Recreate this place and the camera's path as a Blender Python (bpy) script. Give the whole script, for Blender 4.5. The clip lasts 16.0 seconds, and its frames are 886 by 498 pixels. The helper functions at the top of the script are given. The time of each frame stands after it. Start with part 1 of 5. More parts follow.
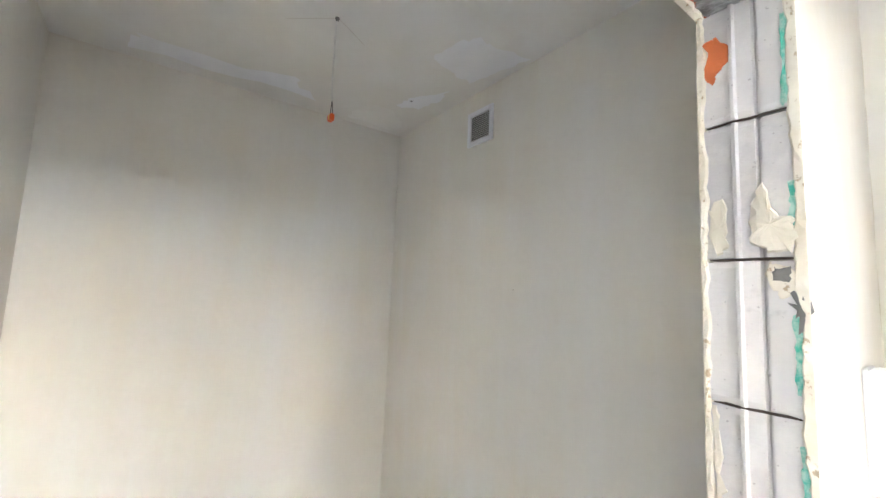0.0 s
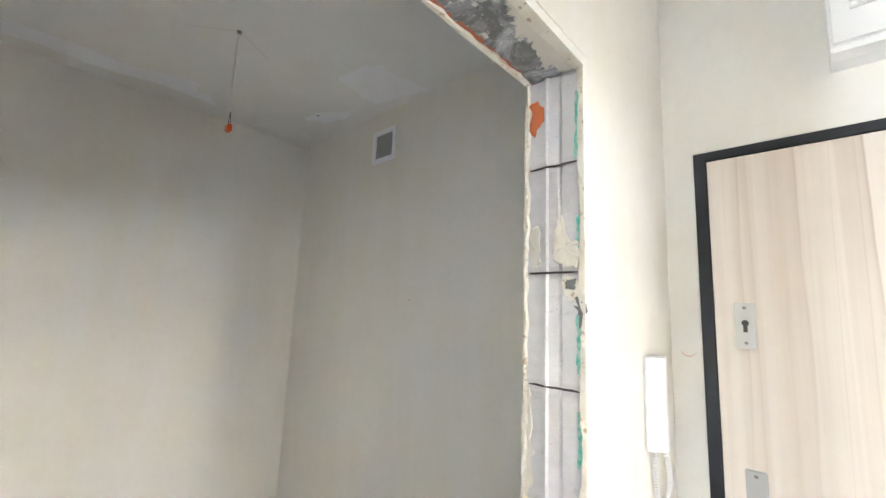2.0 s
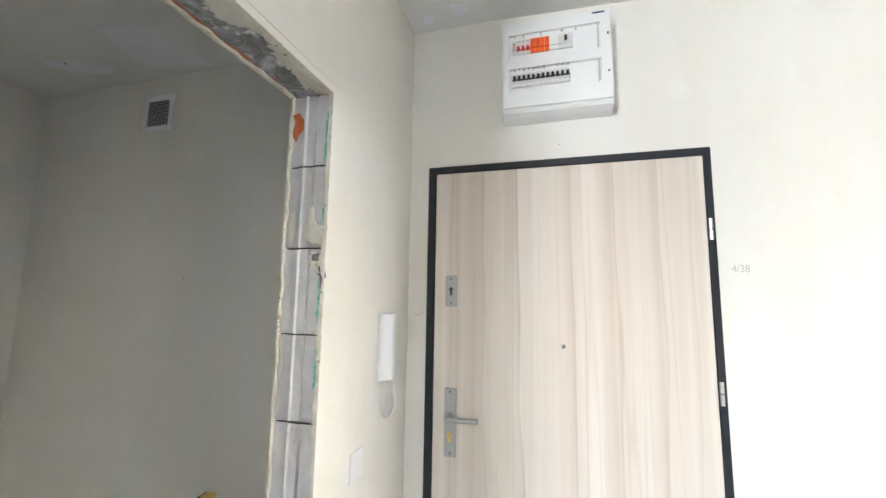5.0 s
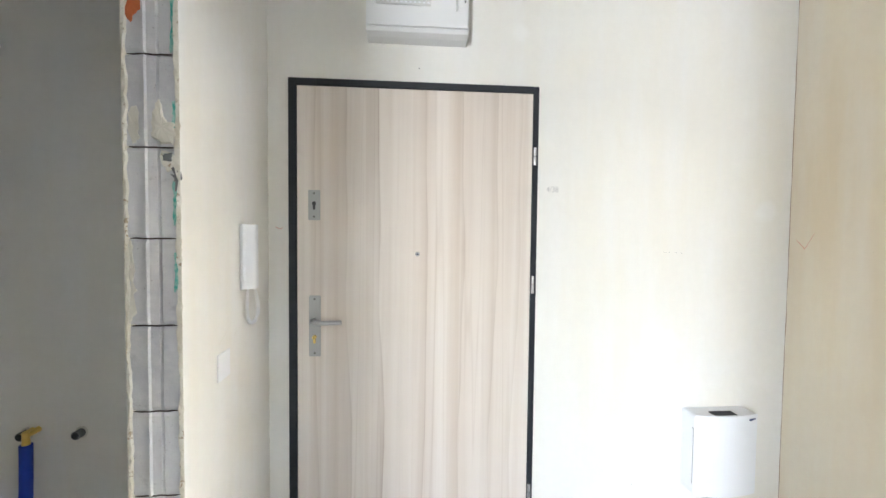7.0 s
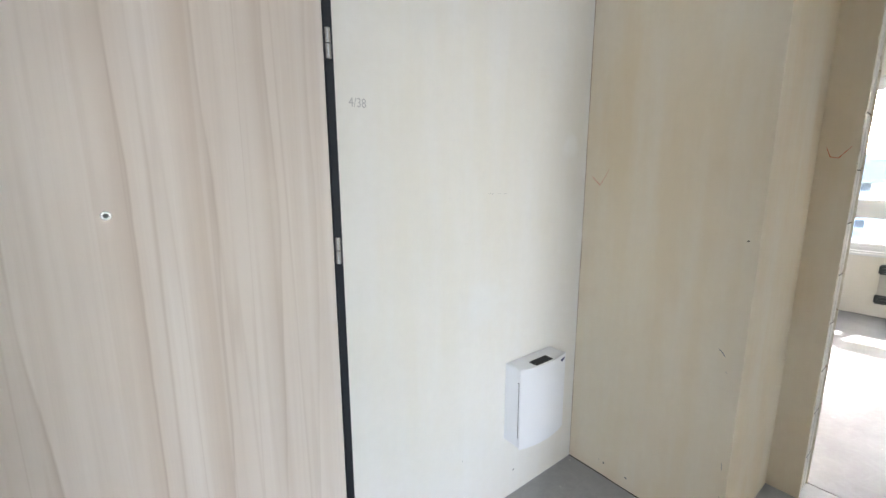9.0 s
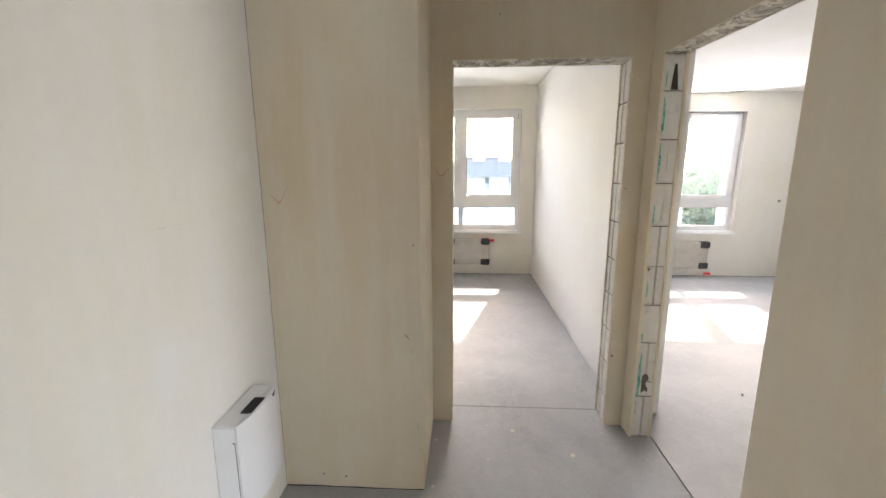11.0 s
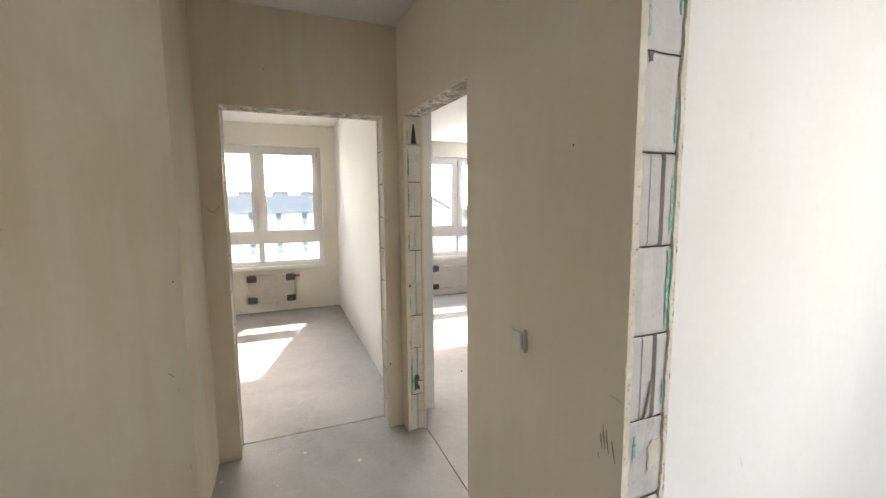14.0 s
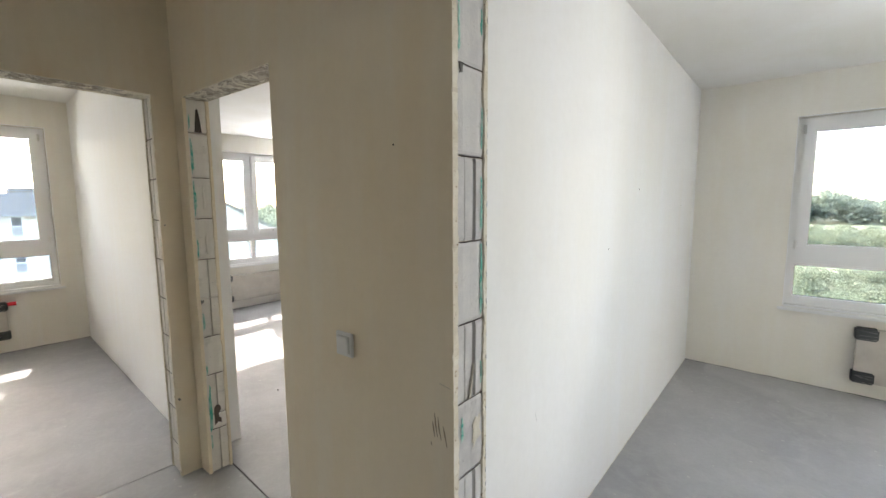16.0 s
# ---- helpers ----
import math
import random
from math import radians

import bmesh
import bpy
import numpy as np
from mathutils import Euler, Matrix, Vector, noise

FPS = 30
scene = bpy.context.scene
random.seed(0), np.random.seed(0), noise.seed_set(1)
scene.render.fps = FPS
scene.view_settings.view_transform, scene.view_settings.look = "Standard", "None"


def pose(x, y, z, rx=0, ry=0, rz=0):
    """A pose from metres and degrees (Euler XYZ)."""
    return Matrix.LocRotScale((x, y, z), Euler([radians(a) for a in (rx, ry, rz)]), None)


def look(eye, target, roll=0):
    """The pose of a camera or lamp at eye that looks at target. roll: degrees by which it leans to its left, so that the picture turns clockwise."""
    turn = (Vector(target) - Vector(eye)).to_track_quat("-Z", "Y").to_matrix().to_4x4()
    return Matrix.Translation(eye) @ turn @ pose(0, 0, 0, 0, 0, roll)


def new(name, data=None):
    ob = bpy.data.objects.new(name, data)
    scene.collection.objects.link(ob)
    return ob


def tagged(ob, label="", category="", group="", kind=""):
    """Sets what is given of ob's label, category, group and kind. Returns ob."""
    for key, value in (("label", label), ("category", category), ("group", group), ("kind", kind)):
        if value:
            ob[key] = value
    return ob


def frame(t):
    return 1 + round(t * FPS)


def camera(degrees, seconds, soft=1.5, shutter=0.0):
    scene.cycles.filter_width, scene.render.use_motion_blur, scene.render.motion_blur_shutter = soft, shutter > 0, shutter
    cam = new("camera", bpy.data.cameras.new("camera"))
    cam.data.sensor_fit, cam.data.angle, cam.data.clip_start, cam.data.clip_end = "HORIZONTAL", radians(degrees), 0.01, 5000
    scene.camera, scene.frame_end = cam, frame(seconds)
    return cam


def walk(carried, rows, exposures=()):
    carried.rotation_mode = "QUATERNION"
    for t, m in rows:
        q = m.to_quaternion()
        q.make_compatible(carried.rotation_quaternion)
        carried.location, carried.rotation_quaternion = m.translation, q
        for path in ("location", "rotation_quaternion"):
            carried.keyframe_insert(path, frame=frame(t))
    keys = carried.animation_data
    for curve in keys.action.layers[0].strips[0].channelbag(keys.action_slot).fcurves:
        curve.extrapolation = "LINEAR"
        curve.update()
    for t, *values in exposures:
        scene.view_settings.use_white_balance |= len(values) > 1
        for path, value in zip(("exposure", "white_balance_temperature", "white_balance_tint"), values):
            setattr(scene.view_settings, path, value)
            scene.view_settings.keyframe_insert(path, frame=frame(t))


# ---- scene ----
cam = camera(95.2, 16.0)
PATH = [
    (0, (0.171, -1.416, 1.573), (-1.44, -0.249, 1.786), 2.5),
    (0.5, (0.193, -1.42, 1.562), (-1.378, -0.209, 1.821), 2.7),
    (1, (0.219, -1.424, 1.556), (-1.295, -0.148, 1.836), 2.7),
    (1.5, (0.26, -1.417, 1.547), (-1.177, -0.057, 1.835), 2.4),
    (2, (0.34, -1.422, 1.564), (-1.004, 0.031, 1.853), 2.3),
    (2.5, (0.419, -1.453, 1.576), (-0.779, 0.122, 1.87), 1.9),
    (3, (0.468, -1.489, 1.583), (-0.559, 0.201, 1.879), 1.8),
    (3.5, (0.509, -1.517, 1.566), (-0.345, 0.266, 1.869), 1.5),
    (4, (0.539, -1.548, 1.55), (-0.146, 0.306, 1.859), 1.3),
    (4.2, (0.556, -1.558, 1.549), (-0.078, 0.315, 1.849), 1.2),
    (6.3, (0.62, -1.742, 1.447), (0.435, 0.249, 1.507), 0.2),
    (6.5, (0.567, -1.766, 1.447), (0.543, 0.234, 1.461), 0.6),
    (7, (0.595, -1.732, 1.436), (0.749, 0.26, 1.361), 0.6),
    (7.5, (0.651, -1.655, 1.437), (1.0, 0.308, 1.274), 0.2),
    (8, (0.694, -1.481, 1.424), (1.283, 0.418, 1.21), 0.1),
    (8.5, (0.679, -1.28, 1.425), (1.507, 0.513, 1.112), 0.2),
    (9, (0.673, -1.107, 1.43), (1.858, 0.465, 1.072), -0.2),
    (9.5, (0.739, -0.976, 1.47), (2.262, 0.258, 1.075), -0.3),
    (10, (0.763, -0.892, 1.501), (2.538, -0.063, 1.099), -0.5),
    (10.2, (0.744, -0.845, 1.508), (2.589, -0.186, 1.107), -0.5),
    (12.3, (0.485, -0.953, 1.534), (2.429, -1.313, 1.229), -0.5),
    (12.5, (0.47, -0.966, 1.538), (2.408, -1.365, 1.247), -0.7),
    (13, (0.39, -1.03, 1.535), (2.317, -1.501, 1.282), -0.6),
    (13.5, (0.327, -1.057, 1.536), (2.229, -1.63, 1.301), -0.7),
    (14, (0.293, -1.102, 1.528), (2.143, -1.831, 1.307), -0.5),
    (14.5, (0.301, -1.119, 1.523), (2.049, -2.068, 1.306), -0.3),
    (15, (0.31, -1.118, 1.521), (1.898, -2.315, 1.306), -0.4),
    (15.5, (0.322, -1.105, 1.518), (1.735, -2.504, 1.301), -0.5),
    (16, (0.371, -1.072, 1.52), (1.671, -2.577, 1.3), -0.4),
]
EXPOSURES = [(0.0, 8.15, 6450, 18), (2.0, 7.9, 6450, 17), (4.0, 7.35, 6350, 16), (6.5, 7.05, 6350, 16), (8.0, 6.75, 6200, 16), (9.5, 6.25, 6300, 17),
             (10.2, 6.05, 6500, 18), (12.5, 6.15, 7150, 19), (14.0, 5.9, 7150, 18), (16.0, 5.65, 6900, 15)]
walk(cam, [(t, look(eye, target, roll)) for t, eye, target, roll in PATH], EXPOSURES)

# ---- world and sun ----
SUN_EL, SUN_AZ = 38.5, 15.0      # degrees above the horizon; from +x towards -y
world = bpy.data.worlds.new("world")
scene.world = world
world.use_nodes = True
wn, wl = world.node_tree.nodes, world.node_tree.links
sky = wn.new("ShaderNodeTexSky")
sky.sky_type, sky.sun_disc = "NISHITA", False
sky.sun_elevation, sky.sun_rotation = radians(SUN_EL), radians(90 + SUN_AZ)
sky.air_density, sky.dust_density = 1.0, 2.0
wl.new(sky.outputs[0], wn["Background"].inputs[0])
wn["Background"].inputs[1].default_value = 0.15
sun = new("sun", bpy.data.lights.new("sun", "SUN"))
sun.data.energy, sun.data.angle, sun.data.color = 1.2, radians(0.5), (1, 0.97, 0.93)
toward = Vector((math.cos(radians(SUN_EL)) * math.cos(radians(SUN_AZ)),
                 -math.cos(radians(SUN_EL)) * math.sin(radians(SUN_AZ)), math.sin(radians(SUN_EL))))
sun.matrix_world = look(toward * 10, (0, 0, 0))


def window_light(name, place, turn, width, height, power, spread=180):
    """An area lamp in a window's opening, in place of the sky's light."""
    lamp = new(name, bpy.data.lights.new(name, "AREA"))
    lamp.data.shape, lamp.data.size, lamp.data.size_y = "RECTANGLE", width, height
    lamp.data.spread = radians(spread)
    lamp.data.energy, lamp.data.color = power, (0.87, 0.93, 1.0)
    lamp.matrix_world = look(place, turn)
    return lamp


window_light("window_light_bedroom", (6.70, -0.80, 2.12), (0.0, -1.0, 1.2), 1.5, 0.26, 1.7, 140)
window_light("window_light_second_bedroom", (6.70, -3.85, 2.12), (2.0, -2.6, 1.0), 1.4, 0.26, 3.6)
window_light("window_light_living", (-0.92, -5.70, 2.04), (0.5, -0.5, 1.0), 0.75, 0.14, 8.5)
# added fill lamp in the unseen south window, to brighten the hall
window_light("window_light_south", (-2.30, -5.60, 1.25), (-1.7, 0.0, 1.3), 1.3, 2.0, 1.6)

# ---- materials ----
class Nodes:
    """A small helper to wire a Principled material."""

    def __init__(self, name, rough=0.8, metal=0.0):
        self.m = bpy.data.materials.new(name)
        self.m.use_nodes = True
        self.t = self.m.node_tree
        self.b = self.t.nodes["Principled BSDF"]
        self.b.inputs["Roughness"].default_value = rough
        self.b.inputs["Metallic"].default_value = metal
        self.co = self.t.nodes.new("ShaderNodeTexCoord").outputs["Object"]

    def node(self, kind, **kw):
        n = self.t.nodes.new(kind)
        for k, v in kw.items():
            n.inputs[k.replace("_", " ")].default_value = v
        return n

    def link(self, a, b):
        self.t.links.new(a, b)

    def scaled(self, v):
        n = self.node("ShaderNodeMapping")
        n.inputs["Scale"].default_value = v
        self.link(self.co, n.inputs[0])
        return n.outputs[0]

    def noise(self, scale, detail=3.0, rough=0.55, vec=None, dist=0.0):
        n = self.node("ShaderNodeTexNoise", Scale=scale, Detail=detail, Roughness=rough, Distortion=dist)
        self.link(vec or self.co, n.inputs["Vector"])
        return n.outputs["Fac"]

    def ramp(self, fac, *stops, mode="LINEAR"):
        n = self.node("ShaderNodeValToRGB")
        n.color_ramp.interpolation = mode
        e = n.color_ramp.elements
        while len(e) < len(stops):
            e.new(0.5)
        for el, (p, c) in zip(e, stops):
            el.position, el.color = p, (*c, 1)
        self.link(fac, n.inputs[0])
        return n.outputs[0]

    def grey(self, fac, a, b, lo=0.0, hi=1.0):
        return self.ramp(fac, (a, (lo,) * 3), (b, (hi,) * 3))

    def mix(self, fac, a, b, blend="MIX"):
        n = self.node("ShaderNodeMix")
        n.data_type, n.blend_type = "RGBA", blend
        for i, v in ((0, fac), (6, a), (7, b)):
            if isinstance(v, tuple):
                n.inputs[i].default_value = (*v, 1)
            elif isinstance(v, float):
                n.inputs[i].default_value = v
            else:
                self.link(v, n.inputs[i])
        return n.outputs[2]

    def math(self, op, a, b=0.0):
        n = self.node("ShaderNodeMath")
        n.operation = op
        for i, v in ((0, a), (1, b)):
            if isinstance(v, (int, float)):
                n.inputs[i].default_value = v
            else:
                self.link(v, n.inputs[i])
        return n.outputs[0]

    def axis(self, i):
        n = self.node("ShaderNodeSeparateXYZ")
        self.link(self.co, n.inputs[0])
        return n.outputs[i]

    def bump(self, fac, strength, dist):
        n = self.node("ShaderNodeBump", Strength=strength, Distance=dist)
        self.link(fac, n.inputs["Height"])
        if self.b.inputs["Normal"].links:
            self.link(self.b.inputs["Normal"].links[0].from_socket, n.inputs["Normal"])
        self.link(n.outputs[0], self.b.inputs["Normal"])

    def done(self, col):
        if isinstance(col, tuple):
            self.b.inputs["Base Color"].default_value = (*col, 1)
        else:
            self.link(col, self.b.inputs["Base Color"])
        return self.m


def plain(name, col, rough=0.6, metal=0.0, grain=0.0):
    n = Nodes(name, rough, metal)
    if grain:
        f = n.noise(60, 4)
        n.bump(f, 0.2, 0.001)
        return n.done(n.mix(n.grey(n.noise(9, 4), 0.3, 0.7, 0, 1), tuple(c * (1 - grain) for c in col), col))
    return n.done(col)


def plaster_mat(name, base, warm, cool, stains=()):
    n = Nodes(name, 0.88)
    big = n.noise(0.9, 3, 0.5)
    col = n.mix(n.grey(big, 0.38, 0.62, 0, 1), warm, base)
    col = n.mix(n.grey(n.noise(2.6, 4, 0.6, dist=0.8), 0.45, 0.7, 0, 0.5), col, warm)
    tall = n.noise(1.0, 4, 0.6, n.scaled((7, 7, 0.9)))
    col = n.mix(n.grey(tall, 0.42, 0.72, 0, 0.55), col, cool)
    fine = n.noise(28, 5, 0.65)
    col = n.mix(n.grey(fine, 0.3, 0.75, 0, 0.16), col, tuple(c * 0.8 for c in base))
    specks = n.noise(95, 2, 0.5)
    col = n.mix(n.grey(specks, 0.76, 0.80, 0, 0.35), col, tuple(c * 0.62 for c in base))
    for (px, py, pz), r, tone, amount in stains:
        d = n.node("ShaderNodeVectorMath")
        d.operation = "DISTANCE"
        wob = n.node("ShaderNodeVectorMath")
        wob.operation = "ADD"
        nz = n.node("ShaderNodeTexNoise", Scale=14.0, Detail=4.0)
        n.link(n.co, nz.inputs["Vector"])
        sc = n.node("ShaderNodeVectorMath")
        sc.operation = "SCALE"
        sc.inputs[3].default_value = r * 1.3
        n.link(nz.outputs["Color"], sc.inputs[0])
        n.link(n.co, wob.inputs[0])
        n.link(sc.outputs[0], wob.inputs[1])
        n.link(wob.outputs[0], d.inputs[0])
        d.inputs[1].default_value = (px + r * 0.65, py + r * 0.65, pz + r * 0.65)
        col = n.mix(n.grey(d.outputs["Value"], r * 0.5, r, amount, 0), col, tone)
    n.bump(n.noise(3.0, 4, 0.5, n.scaled((3, 3, 1))), 0.25, 0.006)
    n.bump(fine, 0.18, 0.0015)
    return n.done(col)


CREAM, WARM, COOL = (0.80, 0.78, 0.73), (0.78, 0.745, 0.66), (0.81, 0.805, 0.785)
PLASTER = plaster_mat("plaster", CREAM, WARM, COOL)
PLASTER_DOOR = plaster_mat("plaster_door_wall", CREAM, WARM, COOL, [
    ((1.985, 0, 0.262), 0.06, (0.36, 0.34, 0.31), 0.8), ((1.97, 0, 0.285), 0.035, (0.36, 0.34, 0.31), 0.7), ((1.05, 0, 2.3), 0.05, (0.85, 0.84, 0.8), 0.4),
    ((1.72, 0, 0.95), 0.12, (0.80, 0.80, 0.77), 0.5), ((2.2, 0, 1.55), 0.06, (0.84, 0.83, 0.8), 0.5)])
# the cream plaster again, with the hall's warm shade mixed into its colour
PLASTER_HALL_SHADED = plaster_mat("plaster_hall_shaded", (0.78, 0.70, 0.55), (0.73, 0.615, 0.44), (0.80, 0.76, 0.67))
# same plaster made lighter: bounced light on the south wall put into colour
PLASTER_SWITCH_LIT = plaster_mat("plaster_switch_wall_lit", (0.84, 0.755, 0.615), (0.82, 0.715, 0.55), (0.85, 0.80, 0.71))
def edge_mat():
    """Broken plaster with pits and brown dirt."""
    n = Nodes("plaster_edge", 0.92)
    col = n.mix(n.grey(n.noise(11, 4, 0.6), 0.35, 0.65), (0.60, 0.545, 0.43), (0.73, 0.695, 0.60))
    col = n.mix(n.grey(n.noise(48, 4, 0.7), 0.60, 0.66, 0, 0.85), col, (0.34, 0.25, 0.15))
    n.bump(n.noise(60, 5, 0.7), 0.5, 0.002)
    return n.done(col)


PLASTER_EDGE = edge_mat()
# cooler copy of the plaster; bluish window light is painted into it
PLASTER_SKYLIT = plaster_mat("plaster_skylit", (0.80, 0.80, 0.79), (0.79, 0.78, 0.75), (0.81, 0.82, 0.83))
GYPSUM = plain("gypsum_fill", (0.66, 0.62, 0.52), 0.9, grain=0.15)
CEIL_PATCH = plain("ceiling_patch", (0.83, 0.82, 0.79), 0.85, grain=0.05)
WHITE_PATCH = plain("white_paint_patch", (0.87, 0.88, 0.91), 0.8, grain=0.04)
ORANGE_FOAM = plain("orange_primer", (0.62, 0.16, 0.05), 0.7, grain=0.25)
def primer_mat():
    n = Nodes("green_primer", 0.6)
    col = n.mix(n.grey(n.noise(38, 4, 0.7), 0.42, 0.58), (0.045, 0.40, 0.30), (0.36, 0.56, 0.49))
    return n.done(col)


GREEN_PRIMER = primer_mat()
GREY_SMEAR = plain("grey_smear", (0.22, 0.22, 0.21), 0.9, grain=0.4)
CRACK = plain("crack", (0.055, 0.042, 0.034), 0.9)
HOLE_SHADE = plain("block_hollow_shade", (0.15, 0.12, 0.10), 0.95, grain=0.3)
HAIRLINE = plain("hairline_crack", (0.33, 0.21, 0.12), 0.9)
PENCIL = plain("pencil", (0.27, 0.26, 0.26), 0.7)
FAINT = plain("faint_pencil", (0.50, 0.48, 0.46), 0.8)
CHASE = plain("filled_chase", (0.66, 0.62, 0.57), 0.9, grain=0.1)
SMEAR = plain("brown_smear", (0.40, 0.32, 0.23), 0.9, grain=0.3)
SMUDGE = plain("dust_smudge", (0.58, 0.555, 0.52), 0.9, grain=0.2)
CHALK = plain("red_pencil", (0.60, 0.16, 0.07), 0.8)


def ceiling_mat():
    n = Nodes("ceiling_plaster", 0.9)
    big = n.noise(1.3, 4, 0.55)
    col = n.mix(n.grey(big, 0.35, 0.65), (0.765, 0.75, 0.705), (0.815, 0.81, 0.795))
    col = n.mix(n.grey(n.noise(5, 4, 0.6), 0.55, 0.75, 0, 0.35), col, (0.75, 0.72, 0.66))
    n.bump(n.noise(5, 4), 0.3, 0.004)
    return n.done(col)


def screed_mat():
    n = Nodes("screed", 0.62)
    col = n.mix(n.grey(n.noise(1.1, 4, 0.6, dist=0.6), 0.35, 0.65), (0.34, 0.34, 0.345), (0.42, 0.42, 0.425))
    col = n.mix(n.grey(n.noise(6, 5, 0.7, dist=1.0), 0.45, 0.7, 0, 0.55), col, (0.46, 0.46, 0.46))
    col = n.mix(n.grey(n.noise(45, 3, 0.6), 0.35, 0.7, 0, 0.13), col, (0.22, 0.22, 0.225))
    col = n.mix(n.grey(n.noise(23, 2, 0.4), 0.73, 0.76, 0, 0.6), col, (0.55, 0.54, 0.51))
    n.link(n.grey(n.noise(3, 4), 0.3, 0.7, 0.62, 0.88), n.b.inputs["Roughness"])
    n.bump(n.noise(30, 4), 0.15, 0.002)
    n.bump(n.noise(4, 3), 0.2, 0.006)
    return n.done(col)


def block_mat(name, dark, light, crust):
    n = Nodes(name, 0.9)
    info = n.t.nodes.new("ShaderNodeObjectInfo").outputs["Random"]
    col = n.mix(n.grey(info, 0.0, 1.0), dark, light)
    col = n.mix(n.grey(n.noise(14, 5, 0.65), 0.42, 0.7, 0, 0.6), col, crust)
    col = n.mix(n.grey(n.noise(7, 5, 0.7, dist=0.5), 0.6, 0.68, 0, 0.4), col, tuple(c * 0.62 for c in dark))
    col = n.mix(n.grey(n.noise(120, 2), 0.7, 0.75, 0, 0.5), col, (0.2, 0.19, 0.18))
    n.bump(n.noise(80, 5, 0.7), 0.5, 0.0015)
    n.bump(n.noise(16, 4, 0.6), 0.4, 0.004)
    return n.done(col)


def lintel_mat(name, axis, side, far, bare=True):
    """Rough soffit: red clay along one edge, bare concrete, then a ragged skin of plaster."""
    n = Nodes(name, 0.85)
    d = n.math("DIVIDE", n.math("SUBTRACT", n.axis(axis), side), far)          # 0 at one edge, 1 at the other
    wob = n.math("MULTIPLY", n.math("SUBTRACT", n.noise(7, 6, 0.68, dist=0.6), 0.5), 1.6)
    e = n.math("ADD", d, wob)
    if bare:
        grey = n.mix(n.grey(n.noise(9, 6, 0.7, dist=1.5), 0.42, 0.6), (0.16, 0.16, 0.15), (0.42, 0.42, 0.43))
        grey = n.mix(n.grey(n.noise(38, 5, 0.7), 0.58, 0.64, 0, 0.9), grey, (0.66, 0.64, 0.58))
        col = n.mix(n.grey(e, 0.60, 0.63), grey, (0.60, 0.56, 0.47))
    else:
        grey = n.mix(n.grey(n.noise(16, 6, 0.7, dist=1.0), 0.40, 0.62), (0.25, 0.22, 0.18), (0.52, 0.48, 0.41))
        col = n.mix(n.grey(n.noise(9, 6, 0.72, dist=0.8), 0.50, 0.53), grey, (0.72, 0.68, 0.59))
        col = n.mix(n.grey(n.noise(30, 5, 0.7), 0.60, 0.64, 0, 0.8), col, (0.78, 0.76, 0.71))
    if bare:
        e2 = n.math("ADD", d, n.math("MULTIPLY", n.math("SUBTRACT", n.noise(22, 5, 0.7), 0.5), 0.35))
        col = n.mix(n.grey(e2, 0.16, 0.18, 1, 0), col, (0.42, 0.12, 0.06))
    n.bump(n.noise(26, 6, 0.7), 0.8, 0.006)
    n.bump(n.grey(e, 0.58, 0.64), 0.8, 0.006)
    return n.done(col)


